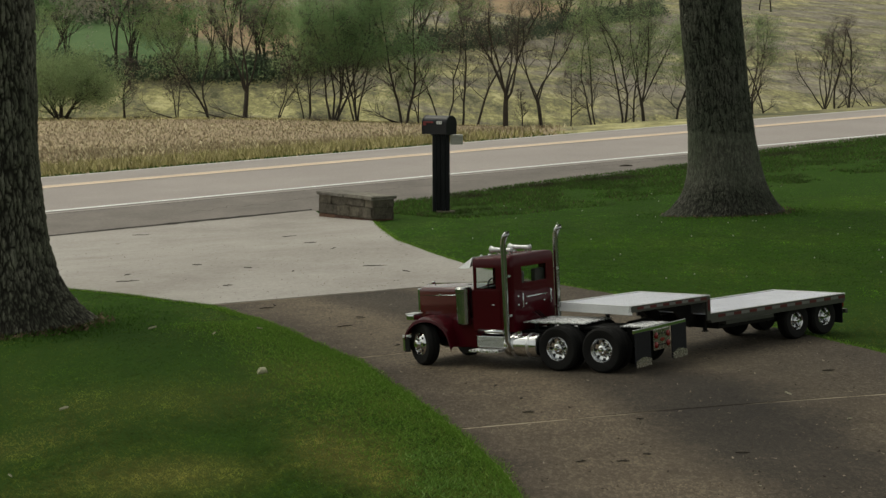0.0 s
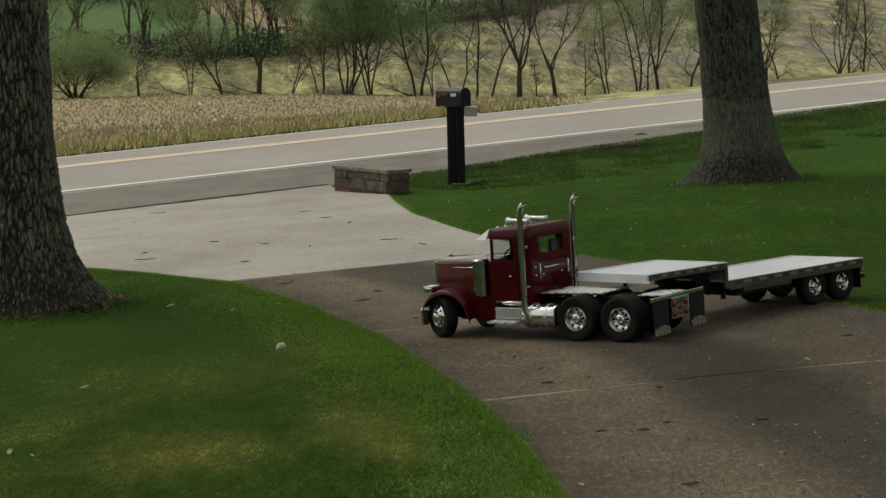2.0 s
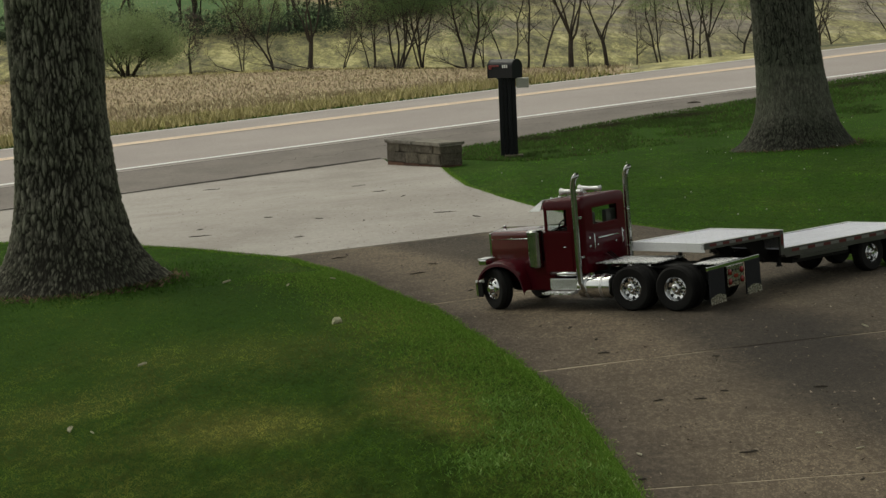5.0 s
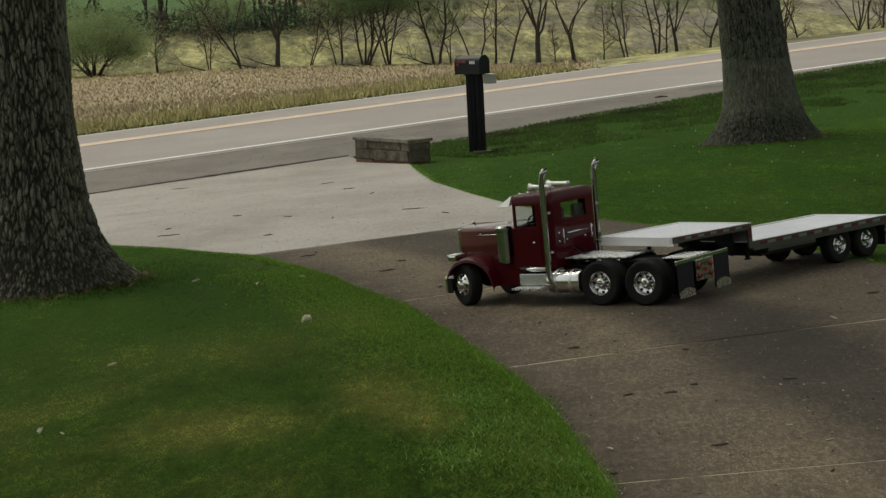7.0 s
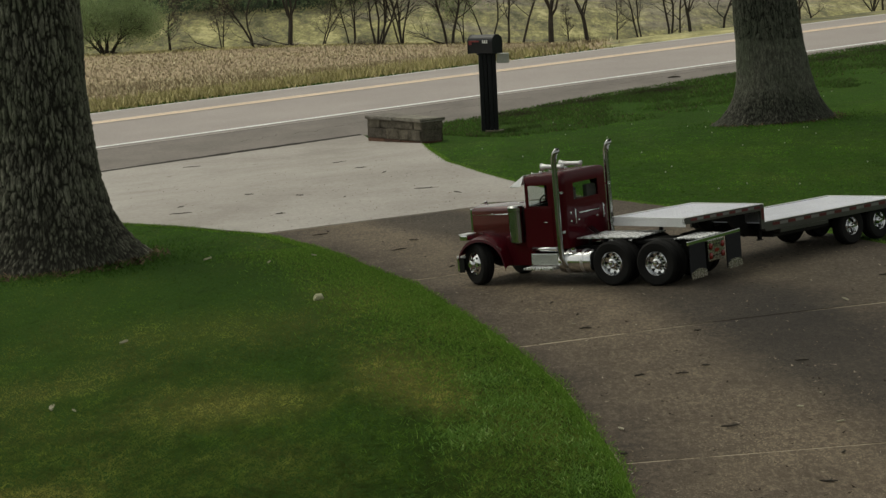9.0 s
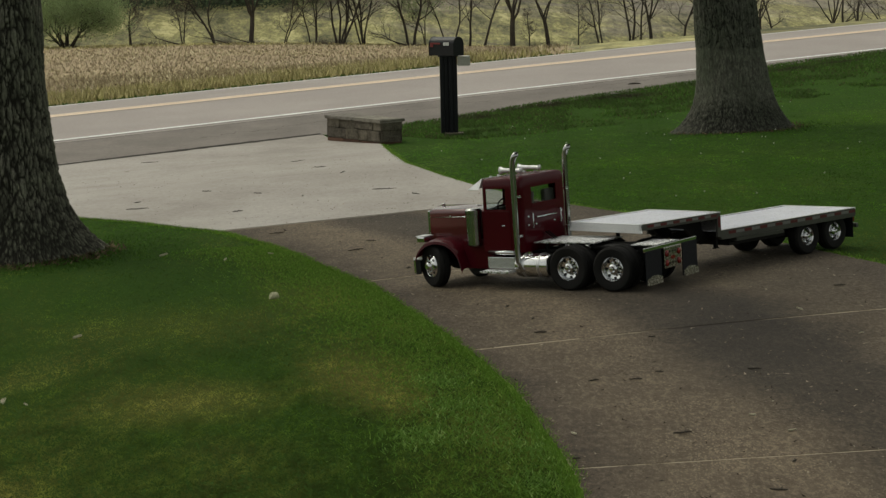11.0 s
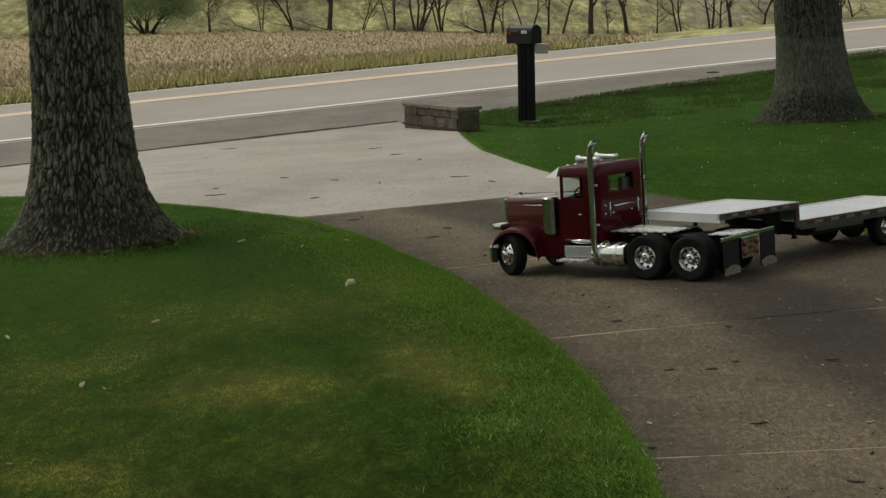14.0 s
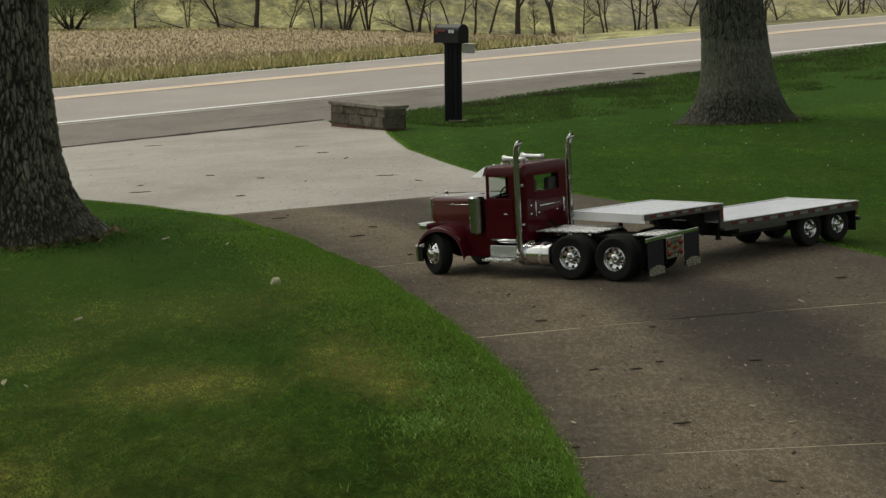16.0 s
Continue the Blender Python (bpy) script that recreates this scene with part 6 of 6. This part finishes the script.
blades("trunk_grass", p, rs.uniform(0.010, 0.030, len(p)), rs.uniform(0.005, 0.011, len(p)), 0.9, WEED, "uncut grass round the foot of the trees", "grass")


def in_field(x, y):
    s, q = road_sq(x, y)
    return 8.6 < q < 93 and s < FIELD_END + 0.68 * (q - 8) - 3 * rs.rand() ** 2


def field_edge(x, y):
    s, q = road_sq(x, y)
    return 7.25 < q < 10.5 and s < FIELD_END - 5 * rs.rand() ** 2


def crest(x, y):
    return 82 < road_sq(x, y)[1] < 99


p = scatter(42000, 30, 135, 1.55, in_field)
# stalks stand in drilled rows that run away from the road
s_of = (p[:, 0] + 4.7) * ROAD_U.x + (p[:, 1] - 27) * ROAD_U.y
shift = np.round(s_of / 0.76) * 0.76 + rs.normal(0, 0.07, len(p)) - s_of
p[:, 0] += shift * ROAD_U.x
p[:, 1] += shift * ROAD_U.y
blades("corn_stubble", p, rs.uniform(0.03, 0.12, len(p)), rs.uniform(0.03, 0.055, len(p)) * (0.5 + 0.012 * p[:, 1]), 0.8, STRAW, "dry tan corn stubble left standing in rows", "stubble")
p = scatter(12000, 24, 48, 1.2, field_edge)
q = np.array([road_sq(x, y)[1] for x, y, _ in p])
blades("field_edge_grass", p[q > 7.6], rs.uniform(0.06, 0.20, (q > 7.6).sum()), rs.uniform(0.02, 0.045, (q > 7.6).sum()), 0.6, VERGE_STRAW, "yellow-green rough grass at the field edge", "grass")
blades("road_verge_grass", p[q <= 7.6], rs.uniform(0.02, 0.06, (q <= 7.6).sum()), rs.uniform(0.02, 0.05, (q <= 7.6).sum()), 1.2, WEED, "dark green verge grass beyond the road", "grass")
p = scatter(7000, 95, 150, 1.01, crest)
blades("crest_grass", p, rs.uniform(0.05, 0.16, len(p)), rs.uniform(0.06, 0.14, len(p)), 1.2, VERGE_STRAW, "pale dry grass along the far field edge", "grass")

# ---- hedgerows and woods on the far hillside ----
LEAF_DARK = blade_surface("hedge_leaves", [(0.0, (0.050, 0.072, 0.045)), (0.5, (0.072, 0.098, 0.060)), (1.0, (0.105, 0.135, 0.080))])
TWIG_GREY = blade_surface("grey_twigs", [(0.0, (0.28, 0.26, 0.21)), (0.5, (0.34, 0.325, 0.25)), (1.0, (0.39, 0.385, 0.285))])


def hill_tree(seed, height, leaf, count, label):
    rng = random.Random(seed)
    tree = thing("hill_tree", Matrix(), label, "tree", "trees on the far hillside")
    segs, tips = [], []
    grow(rng, Vector((0, 0, 0)), Vector((0, 0, 1)), height * 0.42, height * 0.022, 3, segs, tips, 0.6, 0.3, (2, 4), 0.6)
    limbs_mesh("trunk", segs, FAR_BARK, tree, 4)
    clumped_leaves("crown", rng, [q for q, lv in tips if lv <= 1 and q.z > height * 0.3], count * 3, 0.12, 0.75, leaf, tree)
    return tree


HILL_GREEN = "spring-green tree in the hedgerow across the valley"
HILL_BARE = "still bare grey-brown tree across the valley"
kinds = [hill_tree(301, 9, LEAF_SPRING, 900, HILL_GREEN), hill_tree(302, 10, LEAF_GREEN, 1100, HILL_GREEN), hill_tree(303, 9, TWIG_GREY, 500, HILL_BARE), hill_tree(304, 11, TWIG_GREY, 600, HILL_BARE), hill_tree(305, 8, BUD_RED, 500, HILL_BARE)]
rng = random.Random(11)


def hedge_q(s):
    return 185 + 0.86 * max(0.0, s - 90)


spots = []
for _ in range(60):
    s = rng.uniform(35, 245)
    spots.append((s, hedge_q(s) + rng.gauss(2, 2.5), rng.choice((0, 1, 2, 3, 3, 4))))
spots += [(rng.uniform(30, 112), rng.uniform(252, 330), rng.choice((2, 2, 3, 3, 4, 0))) for _ in range(60)]
spots += [(rng.uniform(52, 100), hedge_q(80) + rng.uniform(1, 7), rng.choice((0, 1, 1, 3))) for _ in range(10)]
spots += [(rng.uniform(120, 330), rng.uniform(335, 420), rng.choice((2, 3, 3, 4))) for _ in range(26)]
used = set()
for s, q, kind in spots:
    x, y = road_xy(s, q)
    k = rng.uniform(0.75, 1.3)
    m = pose(x, y, land(x, y) - 0.2, 0, 0, rng.uniform(0, 360)) @ Matrix.Diagonal((k, k, k * rng.uniform(0.9, 1.15), 1))
    if kind not in used:
        used.add(kind)
        kinds[kind].matrix_basis = pose(x, y, land(x, y) - 0.2, 0, 0, rng.uniform(0, 360))
    else:
        copy_thing(kinds[kind], m)


def hedge(name, s0, s1, line, tall, count, label, deep=2.2):
    pts = []
    for _ in range(count):
        s = rs.uniform(s0, s1)
        x, y = road_xy(s, line(s) + rs.normal(0, deep))
        pts.append(Vector((x, y, land(x, y) + tall * rs.rand() ** 1.3 * (0.65 + 0.8 * abs(noise.noise((s * 0.13, 2.0, 0)))))))
    ob = leaves_mesh(name, random.Random(count), pts, count * 6, 0.22, 0.35, LEAF_DARK, None)
    return tagged(ob, label, "hedgerow", kind="stuff")


hedge("hedgerow", 20, 260, hedge_q, 3.8, 8500, "dark overgrown hedgerow across the hillside")
hedge("wood_edge", 20, 112, lambda s: 262.0, 4.0, 3500, "dark brush at the edge of the far wood", 5)

# ---- small things lying about ----
QUARTZ = surface("pale_quartz", (0.40, 0.39, 0.24), (0.58, 0.56, 0.38), 0.7, broad=20, fine=90, bump=0.5, depth=0.004)
DRY_LEAF = surface("pale_dry_leaf", (0.40, 0.37, 0.27), (0.55, 0.52, 0.40), 0.8, broad=20, fine=90, bump=0.3, depth=0.002)
TWIG = surface("dark_twig", (0.035, 0.028, 0.022), (0.07, 0.058, 0.045), 0.9, broad=20, fine=90, bump=0.4, depth=0.002)
PETAL = surface("white_seed_head", (0.5, 0.5, 0.46), (0.68, 0.68, 0.64), 0.9, broad=30, fine=200, bump=0.2, depth=0.001)


def lump(name, x, y, size, material, label, category, seed, lift=0.0, flat=0.65):
    r = random.Random(seed)
    bm = bmesh.new()
    bmesh.ops.create_icosphere(bm, subdivisions=2, radius=1.0)
    for vert in bm.verts:
        k = 1 + 0.35 * noise.noise(vert.co * 1.3 + Vector((seed, 0, 0)))
        vert.co = Vector((vert.co.x * size * k, vert.co.y * size * 0.8 * k, vert.co.z * size * flat * k))
    ob = part(name, bm, material)
    ob.matrix_world = pose(x, y, land(x, y) + size * flat * 0.7 + lift, 0, 0, r.uniform(0, 360))
    return tagged(ob, label, category)


def curled_leaf(x, y, size, seed, ground_name="grass"):
    r = random.Random(seed)
    bm = bmesh.new()
    rows = []
    for i in range(7):
        u = i / 6
        w = math.sin(math.pi * (0.08 + 0.88 * u)) * 0.42 * (1 + 0.25 * math.sin(9 * u))
        rows.append([bm.verts.new((size * (u - 0.5) * 2, size * w * k, size * (0.35 * abs(k) ** 1.5 + 0.25 * (u - 0.4) ** 2))) for k in (-1, -0.5, 0, 0.5, 1)])
    for a, b in zip(rows, rows[1:]):
        for k in range(4):
            bm.faces.new((a[k], a[k + 1], b[k + 1], b[k]))
    bmesh.ops.recalc_face_normals(bm, faces=bm.faces)
    bmesh.ops.solidify(bm, geom=bm.faces[:], thickness=0.001)
    ob = part("fallen_leaf", bm, DRY_LEAF)
    ob.matrix_world = pose(x, y, land(x, y) + 0.010, r.uniform(-20, 20), r.uniform(-20, 20), r.uniform(0, 360))
    return tagged(ob, "pale curled dry leaf lying on the " + ground_name, "leaf", "fallen leaves")


def twig(x, y, length, turn, seed, lift=0.012):
    r = random.Random(seed)
    pts = [Vector((length * (k / 5 - 0.5), r.gauss(0, length * 0.04), 0.006 + 0.003 * r.random())) for k in range(6)]
    bm = tube_bm(bmesh.new(), pts, 0.005, 5, True, [0.002, 0.0035, 0.004, 0.004, 0.0035, 0.0015])
    tube_bm(bm, [pts[3], pts[3] + Vector((length * 0.12, length * 0.12, 0.006))], 0.003, 4, True, [0.003, 0.0015])
    ob = part("twig", bm, TWIG)
    ob.matrix_world = pose(x, y, land(x, y) + lift, 0, 0, turn)
    return tagged(ob, "thin dark twig lying on the concrete", "twig", "fallen twigs")


lump("white_stone", -0.73, 10.95, 0.034, QUARTZ, "pale rounded stone lying in the lawn", "stone", 5, -0.006, 0.8)
for k, (x, y, size) in enumerate([(-1.740, 8.24, 0.034), (-1.687, 9.87, 0.030), (-1.626, 13.15, 0.03), (-1.631, 8.165, 0.013), (-1.724, 6.82, 0.018), (-2.405, 9.616, 0.026), (-1.168, 12.74, 0.022), (-0.878, 12.93, 0.02)]):
    curled_leaf(x, y, size, 20 + k)
for k, (x, y, length, turn) in enumerate([(-3.07, 24.1, 0.30, 10), (-2.25, 16.5, 0.20, 20), (-2.33, 17.1, 0.10, 60), (-1.78, 17.8, 0.10, -20), (-0.55, 19.1, 0.16, 70), (-0.12, 17.0, 0.22, 5), (-1.33, 15.8, 0.09, 30),
                                          (-1.27, 17.3, 0.10, -40), (-0.84, 16.8, 0.08, 80), (-0.83, 20.4, 0.14, 15), (-1.16, 22.3, 0.20, 40), (0.15, 16.4, 0.14, 120), (-0.9, 14.05, 0.13, 35), (-0.85, 14.2, 0.10, 100)]):
    twig(x, y, length, turn, 40 + k)
for k, (x, y, length, turn) in enumerate([(0.664, 9.071, 0.06, 5), (1.163, 8.779, 0.04, 20), (1.488, 7.943, 0.062, 5), (1.017, 6.849, 0.075, 15), (0.974, 7.877, 0.055, -8), (1.091, 8.001, 0.035, -10), (0.800, 7.904, 0.05, 20), (0.657, 9.452, 0.03, 60), (1.196, 5.971, 0.06, -5), (1.322, 6.33, 0.03, 50), (0.600, 6.55, 0.03, 0), (0.55, 9.9, 0.05, 70), (0.2, 11.4, 0.09, 20), (0.05, 11.9, 0.06, 50), (-0.3, 12.9, 0.12, 30), (-0.2, 13.3, 0.08, -20), (2.3, 9.9, 0.07, 15)]):
    twig(x, y, length, turn, 70 + k)
for k, (x, y, size) in enumerate([(1.410, 6.786, 0.016), (1.318, 7.081, 0.014), (0.627, 6.941, 0.020), (1.955, 9.259, 0.018), (0.599, 6.277, 0.008), (1.44, 7.30, 0.008), (0.62, 9.22, 0.008), (2.1, 8.6, 0.014), (0.49, 7.75, 0.010)]):
    curled_leaf(x, y, size, 120 + k, "concrete").location.z += 0.004
x, y = road_xy(9.2, -0.95)
branch = tagged(part("fallen_branch", tube_bm(bmesh.new(), [(-0.11, 0, 0.012), (-0.03, 0.02, 0.018), (0.04, 0.0, 0.02), (0.11, 0.02, 0.012)], 0.02, 8, True, [0.006, 0.013, 0.012, 0.006]), TWIG), "short dark piece of branch on the road shoulder", "branch")
branch.matrix_world = pose(x, y, road_z(9.2) + crown(-0.95), 0, 0, 10)

# seed heads dotted over the lawn
head = bmesh.new()
bmesh.ops.create_icosphere(head, subdivisions=1, radius=0.0072)
first = tagged(part("seed_head", head, PETAL), "small white seed head standing in the lawn", "flower", "seed heads in the lawn")
r = random.Random(8)
placed = 0
while placed < 36:
    y = r.uniform(13.5, 27)
    x = y * math.tan(radians(r.uniform(1, 15)))
    if not on_lawn(x, y) or road_sq(x, y)[1] > -3.5:
        continue
    m = pose(x, y, land(x, y) + 0.022, r.uniform(-15, 15), r.uniform(-15, 15), 0) @ Matrix.Diagonal((1, 1, 1, 1))
    if placed == 0:
        first.matrix_basis = m
    else:
        copy_thing(first, m)
    placed += 1

# grit, seeds and crumbs on the paving
GRIT = blade_surface("grit_and_seeds", [(0.0, (0.05, 0.04, 0.03)), (0.6, (0.15, 0.12, 0.09)), (0.95, (0.24, 0.20, 0.15)), (1.0, (0.5, 0.46, 0.38))])
p = scatter(2800, 5.6, 22, 1.3, lambda x, y: inside(x, y, PAVED))
p[:, 2] += 0.014
blades("paving_grit", p, rs.uniform(0.002, 0.007, len(p)), rs.uniform(0.003, 0.009, len(p)) * (0.6 + 0.06 * p[:, 1]), 1.5, GRIT, "scattered grit, seeds and leaf crumbs on the paving", "grit")

CRUMB = blade_surface("leaf_crumbs", [(0.0, (0.022, 0.017, 0.012)), (0.55, (0.05, 0.04, 0.03)), (0.7, (0.20, 0.165, 0.12)), (1.0, (0.36, 0.31, 0.24))])
p = scatter(900, 5.8, 16, 1.2, lambda x, y: inside(x, y, PAVED))
p[:, 2] += 0.0145
blades("leaf_crumbs", p, rs.uniform(0.003, 0.006, len(p)), rs.uniform(0.006, 0.016, len(p)), 4.0, CRUMB, "broken brown leaf crumbs scattered over the concrete", "leaf litter")

# tan crumbs and soil along the paving's edge, and bark litter round the foot of the trees
EDGE_CRUMB = blade_surface("edge_crumbs", [(0.0, (0.05, 0.038, 0.026)), (0.5, (0.12, 0.092, 0.06)), (0.9, (0.22, 0.18, 0.125)), (1.0, (0.40, 0.34, 0.25))])
p = fringe(DRIVE_L, 1300, 1, 5.4, 14.0, 0.03)
p = p[[inside(x, y, PAVED) for x, y, _ in p]]
p[:, 2] += 0.014
blades("edge_crumbs", p, rs.uniform(0.002, 0.005, len(p)), rs.uniform(0.003, 0.009, len(p)), 3.0, EDGE_CRUMB, "tan soil crumbs and dead clippings along the concrete edge", "leaf litter")
BARK_CHIP = blade_surface("bark_litter", [(0.0, (0.035, 0.025, 0.018)), (0.6, (0.095, 0.062, 0.042)), (1.0, (0.20, 0.15, 0.10))])


def at_foot(x, y):
    d = math.hypot(x - 3.95, y - 21.95) if y > 18 else math.hypot(x + 2.8, y - 13.7)
    return 0.5 < d < 0.85 and rs.rand() < (0.9 - d) / 0.3


p = scatter(1500, 12.5, 23.0, 1.01, at_foot)
blades("bark_litter", p, rs.uniform(0.012, 0.035, len(p)), rs.uniform(0.012, 0.035, len(p)), 1.6, BARK_CHIP, "reddish bark flakes and dead leaves at the foot of the trees", "leaf litter")
